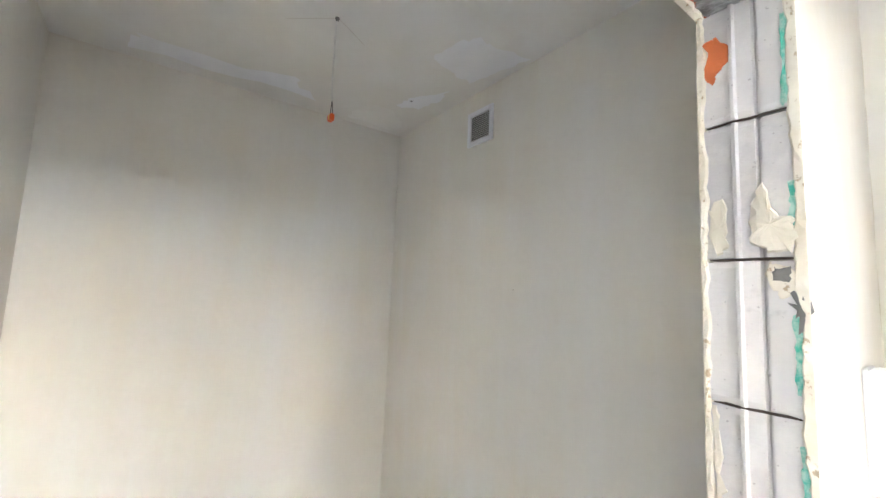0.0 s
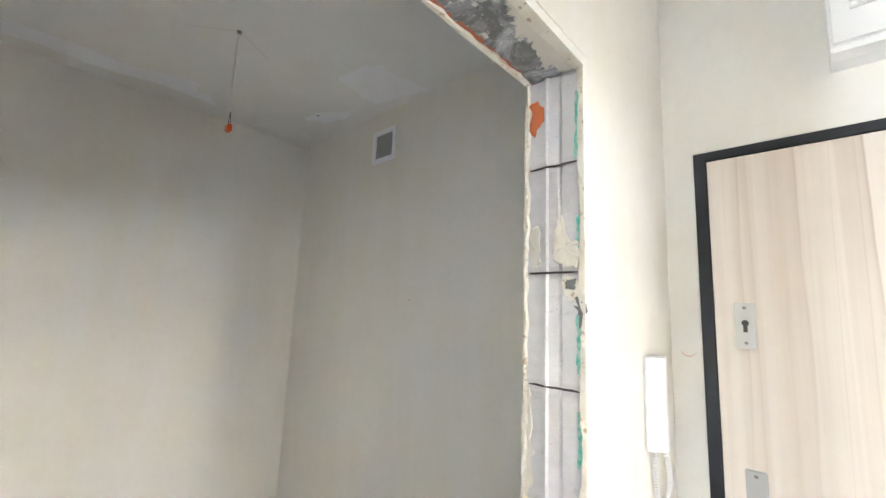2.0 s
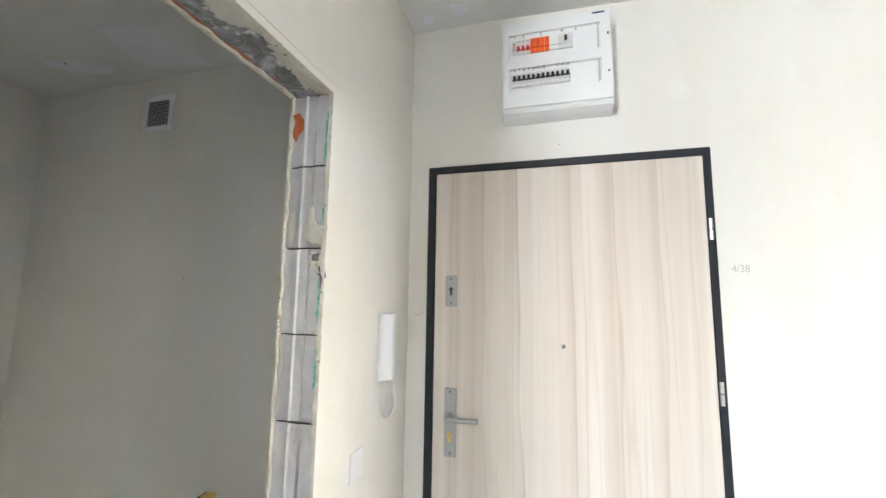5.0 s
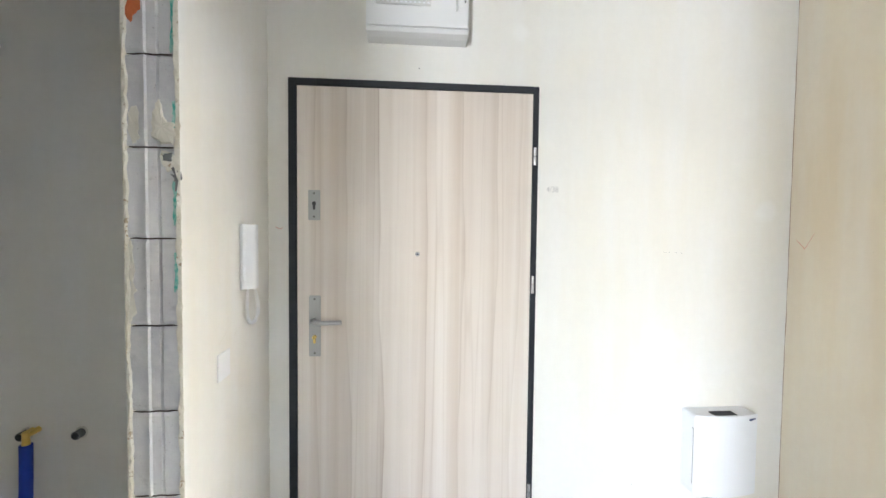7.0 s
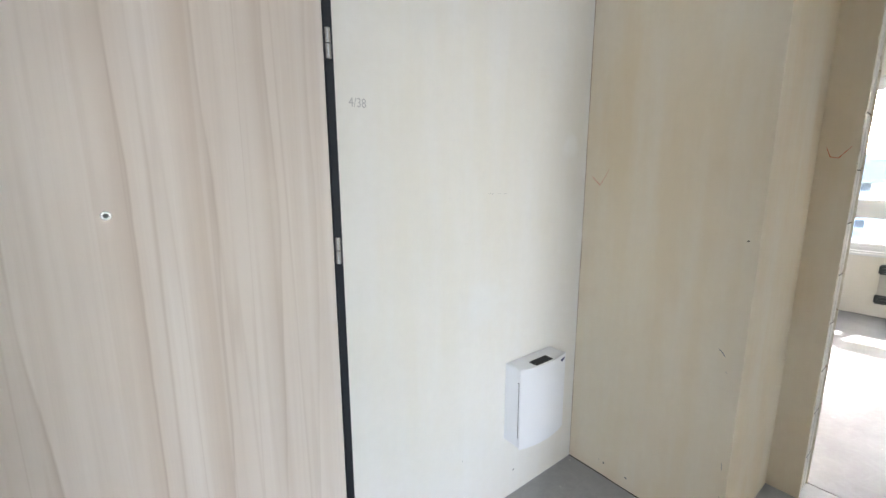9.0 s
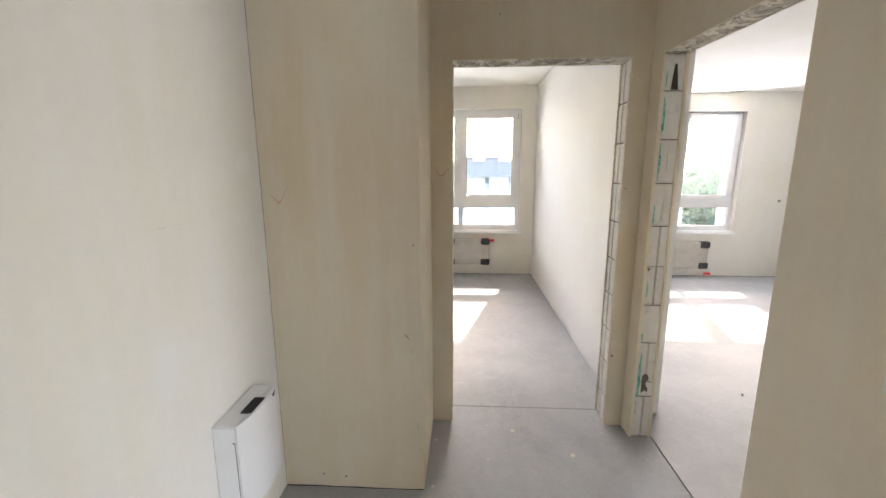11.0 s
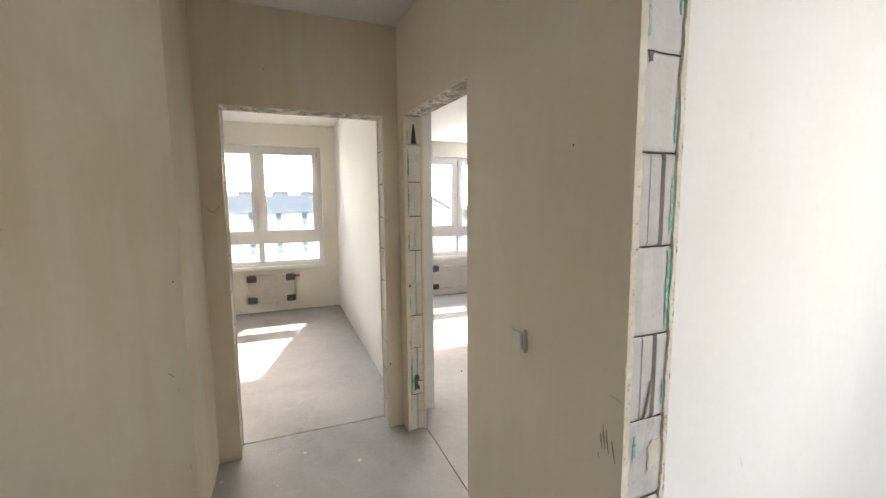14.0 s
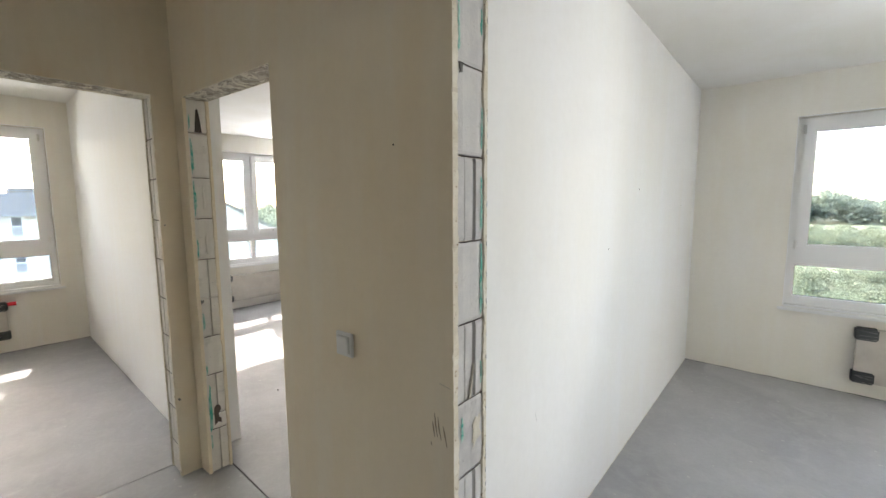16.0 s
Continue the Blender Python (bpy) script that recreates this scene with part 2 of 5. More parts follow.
def laminate_mat():
    n = Nodes("ash_laminate", 0.42)
    n.b.inputs["Specular IOR Level"].default_value = 0.35
    band = n.noise(1.0, 1, 0.3, n.scaled((8, 0.01, 0.06)))
    col = n.mix(n.grey(band, 0.36, 0.62), (0.63, 0.535, 0.45), (0.725, 0.655, 0.585))
    step = n.noise(1.0, 0, 0.5, n.scaled((10, 0.01, 0.01)))
    col = n.mix(n.grey(step, 0.49, 0.51, 0, 0.4), col, (0.75, 0.68, 0.61))
    grain = n.noise(1.0, 6, 0.72, n.scaled((48, 1, 0.8)), 0.6)
    col = n.mix(n.grey(grain, 0.46, 0.72, 0, 0.22), col, (0.46, 0.36, 0.29))
    wave = n.noise(1.0, 3, 0.5, n.scaled((6, 1, 0.09)), 0.55)
    line = n.math("ABSOLUTE", n.math("SUBTRACT", wave, 0.52))
    col = n.mix(n.grey(line, 0.0, 0.012, 0.2, 0), col, (0.42, 0.31, 0.235))
    figure = n.noise(1.0, 4, 0.6, n.scaled((8, 1, 0.14)), 0.3)
    col = n.mix(n.grey(figure, 0.56, 0.70, 0, 0.25), col, (0.50, 0.38, 0.285))
    drift = n.math("MULTIPLY", n.math("SUBTRACT", n.noise(1.0, 2, 0.5, n.scaled((1.2, 1, 0.55))), 0.5), 0.16)
    fine = n.math("MULTIPLY", n.math("SUBTRACT", n.noise(1.0, 3, 0.6, n.scaled((9, 1, 3.5))), 0.5), 0.010)
    x = n.math("ADD", n.math("ADD", n.axis(0), drift), fine)
    fade = n.grey(n.noise(1.0, 2, 0.5, n.scaled((5, 1, 1.3))), 0.35, 0.6, 0.35, 1)
    for at, wide, strong in ((0.20, 0.03, 0.5), (0.335, 0.05, 0.6), (0.47, 0.06, 1.0), (0.66, 0.04, 0.65), (0.70, 0.03, 0.3), (0.815, 0.035, 0.6), (0.955, 0.05, 0.5), (1.05, 0.03, 0.5)):
        away = n.math("SUBTRACT", at, x)
        near = n.ramp(away, (0.0, (0, 0, 0)), (0.0015, (1, 1, 1)), (0.005, (0.42, 0.42, 0.42)), (0.007, (0.30, 0.30, 0.30)), (0.009, (0.5, 0.5, 0.5)), (0.012, (0.28, 0.28, 0.28)), (wide * 0.6, (0.18, 0.18, 0.18)), (wide, (0, 0, 0)))
        col = n.mix(n.math("MULTIPLY", n.math("MULTIPLY", near, strong), fade), col, (0.33, 0.225, 0.15))
    n.bump(grain, 0.12, 0.0006)
    return n.done(col)


def glass_mat():
    m = bpy.data.materials.new("window_glass")
    m.use_nodes = True
    t = m.node_tree
    t.nodes.clear()
    out, mixer = t.nodes.new("ShaderNodeOutputMaterial"), t.nodes.new("ShaderNodeMixShader")
    clear, gloss, fres = t.nodes.new("ShaderNodeBsdfTransparent"), t.nodes.new("ShaderNodeBsdfGlossy"), t.nodes.new("ShaderNodeFresnel")
    clear.inputs[0].default_value = (0.54, 0.54, 0.525, 1)
    gloss.inputs["Roughness"].default_value = 0.02
    t.links.new(fres.outputs[0], mixer.inputs[0])
    t.links.new(clear.outputs[0], mixer.inputs[1])
    t.links.new(gloss.outputs[0], mixer.inputs[2])
    t.links.new(mixer.outputs[0], out.inputs[0])
    return m


def brushed(name, col, rough=0.35):
    n = Nodes(name, rough, 0.75)
    n.bump(n.noise(1, 3, 0.5, n.scaled((30, 30, 400))), 0.1, 0.0003)
    return n.done(col)


CEIL, FLOOR, BLOCK, GLASS = ceiling_mat(), screed_mat(), block_mat("silicate_block", (0.47, 0.46, 0.46), (0.60, 0.59, 0.58), (0.66, 0.64, 0.60)), glass_mat()
BLOCK_PALE = block_mat("silicate_block_pale", (0.66, 0.63, 0.58), (0.74, 0.72, 0.67), (0.78, 0.75, 0.68))
LINTEL_BATH = lintel_mat("lintel_concrete", 0, -0.13, 0.13)
LINTEL_THIN = lintel_mat("lintel_rough", 1, -2.2, 0.2, bare=False)
ASH = laminate_mat()
STEEL_FRAME = plain("anthracite_frame", (0.011, 0.014, 0.019), 0.6)
PVC = plain("white_pvc", (0.80, 0.81, 0.82), 0.3)
ENAMEL = plain("white_enamel", (0.80, 0.81, 0.83), 0.28)
ABS = plain("white_plastic", (0.78, 0.78, 0.77), 0.38)
MODULE = plain("light_grey_plastic", (0.66, 0.66, 0.64), 0.45)
ABS_GREY = plain("grey_plastic", (0.52, 0.52, 0.50), 0.5)
DARK = plain("black_plastic", (0.02, 0.02, 0.022), 0.5)
SATIN = brushed("satin_steel", (0.40, 0.39, 0.38), 0.42)
DULL = brushed("dull_screw", (0.20, 0.19, 0.18), 0.5)
CHROME = brushed("steel", (0.50, 0.50, 0.50), 0.25)
BRASS = brushed("brass", (0.75, 0.55, 0.16), 0.3)
RED = plain("red_plastic", (0.75, 0.03, 0.04), 0.45)
ORANGE = plain("orange_plastic", (0.78, 0.11, 0.01), 0.45)
BLUE = plain("blue_hose", (0.01, 0.06, 0.45), 0.45, grain=0.2)
FILM = plain("beige_wrap", (0.56, 0.52, 0.47), 0.35, grain=0.18)
FOAM = plain("dark_foam", (0.035, 0.04, 0.045), 0.6, grain=0.4)
YELLOW = plain("yellow_label", (0.75, 0.65, 0.2), 0.6)
INK = plain("dark_blue_print", (0.03, 0.05, 0.14), 0.5)
FACADE = plain("facade_render", (0.52, 0.48, 0.43), 0.9, grain=0.05)
ROOFING = plain("blue_grey_roofing", (0.18, 0.165, 0.15), 0.7, grain=0.2)
FAR_GLASS = plain("dark_window", (0.05, 0.05, 0.055), 0.45)
BALCONY = plain("balcony_panel", (0.22, 0.22, 0.22), 0.6)


def foliage_mat(name, a, b):
    """Leaves that let half of their light through."""
    n = Nodes(name, 0.8)
    info = n.t.nodes.new("ShaderNodeNewGeometry").outputs["Random Per Island"]
    col = n.mix(n.grey(info, 0.0, 1.0), a, b)
    col = n.mix(n.grey(n.noise(0.05, 3), 0.4, 0.6, 0, 0.5), col, tuple(c * 1.3 for c in b))
    n.done(col)
    thin, both = n.t.nodes.new("ShaderNodeBsdfTranslucent"), n.t.nodes.new("ShaderNodeMixShader")
    n.link(col, thin.inputs[0])
    n.link(n.b.outputs[0], both.inputs[1])
    n.link(thin.outputs[0], both.inputs[2])
    n.link(both.outputs[0], n.t.nodes["Material Output"].inputs[0])
    return n.m


# far leaves are paler and bluer: distance haze put into their colour
LEAF_FAR_HAZY = foliage_mat("leaf_far_hazy", (0.11, 0.14, 0.105), (0.14, 0.17, 0.13))
LEAF_NEAR = foliage_mat("leaf_near", (0.10, 0.125, 0.08), (0.14, 0.165, 0.11))


def ground_mat():
    n = Nodes("meadow", 0.95)
    col = n.mix(n.grey(n.noise(0.03, 5, 0.6), 0.4, 0.6), (0.065, 0.08, 0.045), (0.10, 0.105, 0.065))
    return n.done(n.mix(n.grey(n.noise(0.5, 4), 0.4, 0.7, 0, 0.5), col, (0.08, 0.11, 0.04)))


MEADOW = ground_mat()
SAND = plain("sand_track", (0.42, 0.36, 0.27), 0.95, grain=0.2)


# ---- building blocks for meshes ----
def mesh_ob(name, bm, mat, parent=None, kind="", label="", category="", group="", smooth=False):
    me = bpy.data.meshes.new(name)
    bm.to_mesh(me)
    bm.free()
    for m in (mat if isinstance(mat, list) else [mat]):
        me.materials.append(m)
    if smooth:
        for p in me.polygons:
            p.use_smooth = True
    ob = new(name, me)
    if parent:
        ob.parent = parent
    return tagged(ob, label, category, group, kind)


def part(name, bm, mat, parent, label="", smooth=False, kind=""):
    return mesh_ob(name, bm, mat, parent, kind, label, smooth=smooth)


def thing(name, label, category, group="", kind=""):
    return tagged(new(name), label, category, group, kind)


def box(bm, x0, x1, y0, y1, z0, z1, bevel=0.0):
    v = [bm.verts.new((x, y, z)) for x in (x0, x1) for y in (y0, y1) for z in (z0, z1)]
    fs = [bm.faces.new([v[i] for i in f]) for f in ((0, 1, 3, 2), (4, 6, 7, 5), (0, 4, 5, 1), (2, 3, 7, 6), (0, 2, 6, 4), (1, 5, 7, 3))]
    if bevel:
        bmesh.ops.bevel(bm, geom=list({e for f in fs for e in f.edges}), offset=bevel, segments=2, affect="EDGES", clamp_overlap=True)
    return bm


def boxed(*b, bevel=0.0):
    bm = bmesh.new()
    return box(bm, *b, bevel=bevel)


def tube(bm, a, b, r0, r1=None, n=16, caps=True):
    """A round bar from a to b."""
    a, b = Vector(a), Vector(b)
    r1 = r0 if r1 is None else r1
    q = (b - a).to_track_quat("Z", "Y")
    rings = []
    for c, r in ((a, r0), (b, r1)):
        rings.append([bm.verts.new(c + q @ Vector((r * math.cos(k * math.tau / n), r * math.sin(k * math.tau / n), 0))) for k in range(n)])
    for k in range(n):
        bm.faces.new([rings[0][k], rings[0][(k + 1) % n], rings[1][(k + 1) % n], rings[1][k]])
    if caps:
        bm.faces.new(rings[0][::-1])
        bm.faces.new(rings[1])
    return bm


def sweep(bm, pts, r, n=8):
    """A round cord along the points."""
    pts = [Vector(p) for p in pts]
    rings, side = [], None
    for i, p in enumerate(pts):
        d = (pts[min(i + 1, len(pts) - 1)] - pts[max(i - 1, 0)]).normalized()
        side = (side or d.orthogonal())
        side = (side - d * side.dot(d)).normalized()
        up = d.cross(side)
        rings.append([bm.verts.new(p + r * (side * math.cos(k * math.tau / n) + up * math.sin(k * math.tau / n))) for k in range(n)])
    for a, b in zip(rings, rings[1:]):
        for k in range(n):
            bm.faces.new([a[k], a[(k + 1) % n], b[(k + 1) % n], b[k]])
    bm.faces.new(rings[0][::-1])
    bm.faces.new(rings[-1])
    return bm


def prism(bm, outline, to3, d0, d1):
    """A polygon (a, b) extruded from d0 to d1 by the map to3(a, b, d)."""
    lo = [bm.verts.new(to3(a, b, d0)) for a, b in outline]
    hi = [bm.verts.new(to3(a, b, d1)) for a, b in outline]
    bm.faces.new(lo[::-1])
    bm.faces.new(hi)
    n = len(outline)
    for k in range(n):
        bm.faces.new([lo[k], lo[(k + 1) % n], hi[(k + 1) % n], hi[k]])
    bmesh.ops.recalc_face_normals(bm, faces=bm.faces)
    return bm


def blob(outline, to3, height, rng, rough=0.08, steps=5, size=None):
    """A thin lump with a ragged outline, highest inside: smears, patches, foam."""
    pts, wa, wb = [], 0.0, 0.0
    n = len(outline)
    size = size or max(max(p[0] for p in outline) - min(p[0] for p in outline), max(p[1] for p in outline) - min(p[1] for p in outline))
    for k in range(n):
        a, b = outline[k], outline[(k + 1) % n]
        for s in range(steps):
            f = s / steps
            j = rough * size * 0.8
            wa, wb = wa * 0.6 + rng.uniform(-j, j), wb * 0.6 + rng.uniform(-j, j)
            pts.append((a[0] + (b[0] - a[0]) * f + wa, a[1] + (b[1] - a[1]) * f + wb))
    cx, cy = sum(p[0] for p in pts) / len(pts), sum(p[1] for p in pts) / len(pts)
    bm = bmesh.new()
    rings = []
    for s, h in ((1.0, 0.0), (0.93, 0.7), (0.6, 1.0)):
        rings.append([bm.verts.new(to3(cx + (x - cx) * s, cy + (y - cy) * s, height * h * rng.uniform(0.85, 1.15))) for x, y in pts])
    m = len(pts)
    for a, b in zip(rings, rings[1:]):
        for k in range(m):
            bm.faces.new([a[k], a[(k + 1) % m], b[(k + 1) % m], b[k]])
    mid = bm.verts.new(to3(cx, cy, height))
    for k in range(m):
        bm.faces.new([rings[-1][k], rings[-1][(k + 1) % m], mid])
    bmesh.ops.recalc_face_normals(bm, faces=bm.faces)
    return bm


def stroke(bm, pts, to3, w=0.0015, h=0.0006):
    """A flat drawn line along (a, b) points."""
    left, right = [], []
    for i, (a, b) in enumerate(pts):
        p, q = pts[max(i - 1, 0)], pts[min(i + 1, len(pts) - 1)]
        dx, dy = q[0] - p[0], q[1] - p[1]
        l = math.hypot(dx, dy) or 1
        k = w / 2 * (0.4 if i in (0, len(pts) - 1) else 1)
        left.append(bm.verts.new(to3(a - dy / l * k, b + dx / l * k, h)))
        right.append(bm.verts.new(to3(a + dy / l * k, b - dx / l * k, h)))
    for i in range(len(pts) - 1):
        bm.faces.new([left[i], left[i + 1], right[i + 1], right[i]])
    return bm


def lettering(name, text, size, m, mat, parent):
    """Writing in the built-in font, as a mesh on the plane of m."""
    cu = bpy.data.curves.new(name, "FONT")
    cu.body, cu.size, cu.align_x, cu.extrude = text, size, "CENTER", 0.0002
    tmp = bpy.data.objects.new(name, cu)
    scene.collection.objects.link(tmp)
    me = bpy.data.meshes.new_from_object(tmp.evaluated_get(bpy.context.evaluated_depsgraph_get()))
    bpy.data.objects.remove(tmp)
    me.materials.clear()
    me.materials.append(mat)
    ob = new(name, me)
    ob.parent = parent
    ob.matrix_basis = m
    return ob


def grid_wall(name, axis, at, thick, a0, a1, z0, z1, holes=(), mat=None):
    """A wall across axis (x or y), from at to at + thick, with rectangular holes (a0, a1, z0, z1)."""
    us = sorted(u for u in {a0, a1, *[h[0] for h in holes], *[h[1] for h in holes]} if a0 <= u <= a1)
    vs = sorted(v for v in {z0, z1, *[h[2] for h in holes], *[h[3] for h in holes]} if z0 <= v <= z1)

    def solid(i, j):
        if not (0 <= i < len(us) - 1 and 0 <= j < len(vs) - 1):
            return False
        u, v = (us[i] + us[i + 1]) / 2, (vs[j] + vs[j + 1]) / 2
        return not any(h[0] < u < h[1] and h[2] < v < h[3] for h in holes)

    bm, cache = bmesh.new(), {}
    w0, w1 = min(at, at + thick), max(at, at + thick)

    def V(w, u, v):
        if (w, u, v) not in cache:
            cache[w, u, v] = bm.verts.new((w, u, v) if axis == "x" else (u, w, v))
        return cache[w, u, v]

    for i in range(len(us) - 1):
        for j in range(len(vs) - 1):
            if not solid(i, j):
                continue
            u0, u1, v0, v1 = us[i], us[i + 1], vs[j], vs[j + 1]
            for w in (w0, w1):
                bm.faces.new([V(w, u0, v0), V(w, u1, v0), V(w, u1, v1), V(w, u0, v1)])
            for ok, c in ((solid(i - 1, j), (u0, v0, u0, v1)), (solid(i + 1, j), (u1, v0, u1, v1)),
                          (solid(i, j - 1), (u0, v0, u1, v0)), (solid(i, j + 1), (u0, v1, u1, v1))):
                if not ok:
                    bm.faces.new([V(w0, c[0], c[1]), V(w1, c[0], c[1]), V(w1, c[2], c[3]), V(w0, c[2], c[3])])
    bmesh.ops.recalc_face_normals(bm, faces=bm.faces)
    return mesh_ob(name, bm, mat or PLASTER, kind="structure")


# ---- plan ----
H = 2.71                                     # ceiling
XR, XD, YA, YS, XL = 2.325, 2.89, -0.68, -1.935, 1.08
XJ = 3.05                                    # screed joint at the far side of the bedroom door wall
XF, YL, XK, YK = 6.54, -5.51, -2.389, -1.90
TB, TS, TD = 0.125, 0.165, 0.16               # thickness of bath, switch and bedroom walls
REC = 0.03                                   # depth of the blocks shown at the rough openings
# the bathroom opening's unseen south edge is set wide to admit more light
BATH = (-1.86, -0.66, 2.085)                 # rough opening: y from, y to, height
D1 = (-1.715, -0.80, 2.085)
D2 = (1.962, 2.785, 2.075)
WIN_1, WIN_2, WIN_3 = (-1.65, 0.05), (-4.66, -3.04), (-1.32, 0.385)
WZ = (0.64, 2.36)
WZ_LIVING = (0.64, 2.20)
HR, HL = 2.66, 2.535                                    # ceiling of the rooms
TF = 0.42                                    # facade

wall_entrance = grid_wall("wall_entrance", "y", 0, 0.2, XK - 0.2, XD + TD, 0, H, [(0.10, 1.12, 0, 2.055)], PLASTER_DOOR)
wall_bath = grid_wall("wall_hall_west", "x", -TB, TB, YK - TB, 0, 0, H, [(BATH[0], BATH[1] + REC, 0, BATH[2] + 0.02)])
wall_stub = grid_wall("wall_niche", "y", YA, -YA, XR, XD + TD, 0, H, mat=PLASTER_HALL_SHADED)
wall_bed = grid_wall("wall_bedroom_door", "x", XD, TD, -1.88, YA, 0, H, [(D1[0] - REC, D1[1] + REC, 0, D1[2] + 0.02)], PLASTER_HALL_SHADED)
wall_switch = grid_wall("wall_hall_south", "y", YS - TS, TS, XL + REC, XD + TD - 0.005, 0, H, [(D2[0], D2[1] + REC, 0, D2[2] + 0.02)], PLASTER_SWITCH_LIT)
wall_between = grid_wall("wall_between_bedrooms", "y", YS - TS, -1.855 - YS + TS, XD + TD - 0.02, XF, 0, H, mat=PLASTER_SKYLIT)
wall_living = grid_wall("wall_living_east", "x", XL, TD, YL, YS - TS, 0, H, mat=PLASTER_SKYLIT)
grid_wall("wall_over_opening", "y", YS - TS, TS, -TB, XL + REC, 2.53, H)
grid_wall("wall_bath_south", "y", YK - TB, TB, -4, -TB, 0, H)
grid_wall("wall_bath_west", "x", XK, -0.12, YK, 0, 0, H)
facade_east = grid_wall("wall_facade_east", "x", XF, TF, YL - TF, 2.0, 0, H, [(*WIN_1, *WZ), (*WIN_2, 0.64, 2.29)])
# the second hole belongs to an unseen window, added for light
facade_south = grid_wall("wall_facade_south", "y", YL, -TF, -4.2, XF, 0, H, [(*WIN_3, *WZ_LIVING), (-3.1, -1.55, 0.1, WZ[1])])
grid_wall("wall_bedroom_north", "y", 1.2, 0.15, XD + TD, XF, 0, H)
grid_wall("wall_bedroom_west", "x", XD, TD, 0.2, 1.2, 0, H)
grid_wall("wall_living_west", "x", -4, -0.2, YL, YK, 0, H)

# floors: one screed slab a room, with open joints at the doorways
tagged(mesh_ob("floor_base", boxed(-4.2, XF + TF, YL - TF, 2, -0.25, -0.02), CRACK), kind="structure")
for name, b in (("floor_hall", (-4.2, XJ - 0.004, YS - 0.013, 0.2)), ("floor_living", (-4.2, XL + 0.05, YL, YS - 0.021)),
                ("floor_bedroom", (XJ + 0.003, XF, -1.95, 2)), ("floor_second_bedroom", (XL + 0.054, XF, YL, YS - 0.021))):
    z = 0.0 if name != "floor_bedroom" else 0.0
    mesh_ob(name, boxed(b[0], b[1], b[2], b[3], -0.02, z), FLOOR, kind="structure")
bm = prism(bmesh.new(), [(-4.2, H), (0.3, H), (XD + TD / 2, 2.635), (XD + TD / 2, H + 0.25), (-4.2, H + 0.25)], lambda a, b, d: (a, d, b), -2.03, 0.2)
mesh_ob("ceiling_hall", bm, CEIL, kind="structure")
mesh_ob("ceiling_living", boxed(-4.2, XF + TF, YL - TF, -2.03, HL, H + 0.25), CEIL, kind="structure")
mesh_ob("ceiling_bedroom", boxed(XD + TD / 2, XF + TF, -2.03, 2, HR, H + 0.25), CEIL, kind="structure")


# ---- windows ----
def frame_bars(a0, a1, z0, z1, w, d0, d1, to3, bevel=0.004):
    """A rectangular frame of four bars as one mesh; to3(a, d, z)."""
    bm = bmesh.new()
    for b in ((a0, a0 + w, z0, z1), (a1 - w, a1, z0, z1), (a0 + w, a1 - w, z0, z0 + w), (a0 + w, a1 - w, z1 - w, z1)):
        box(bm, b[0], b[1], d0, d1, b[2], b[3], bevel=bevel)
    for v in bm.verts:
        v.co = to3(v.co.x, v.co.y, v.co.z)
    bmesh.ops.recalc_face_normals(bm, faces=bm.faces)
    return bm


def mapped(bm, to3):
    for v in bm.verts:
        v.co = to3(v.co.x, v.co.y, v.co.z)
    bmesh.ops.recalc_face_normals(bm, faces=bm.faces)
    return bm


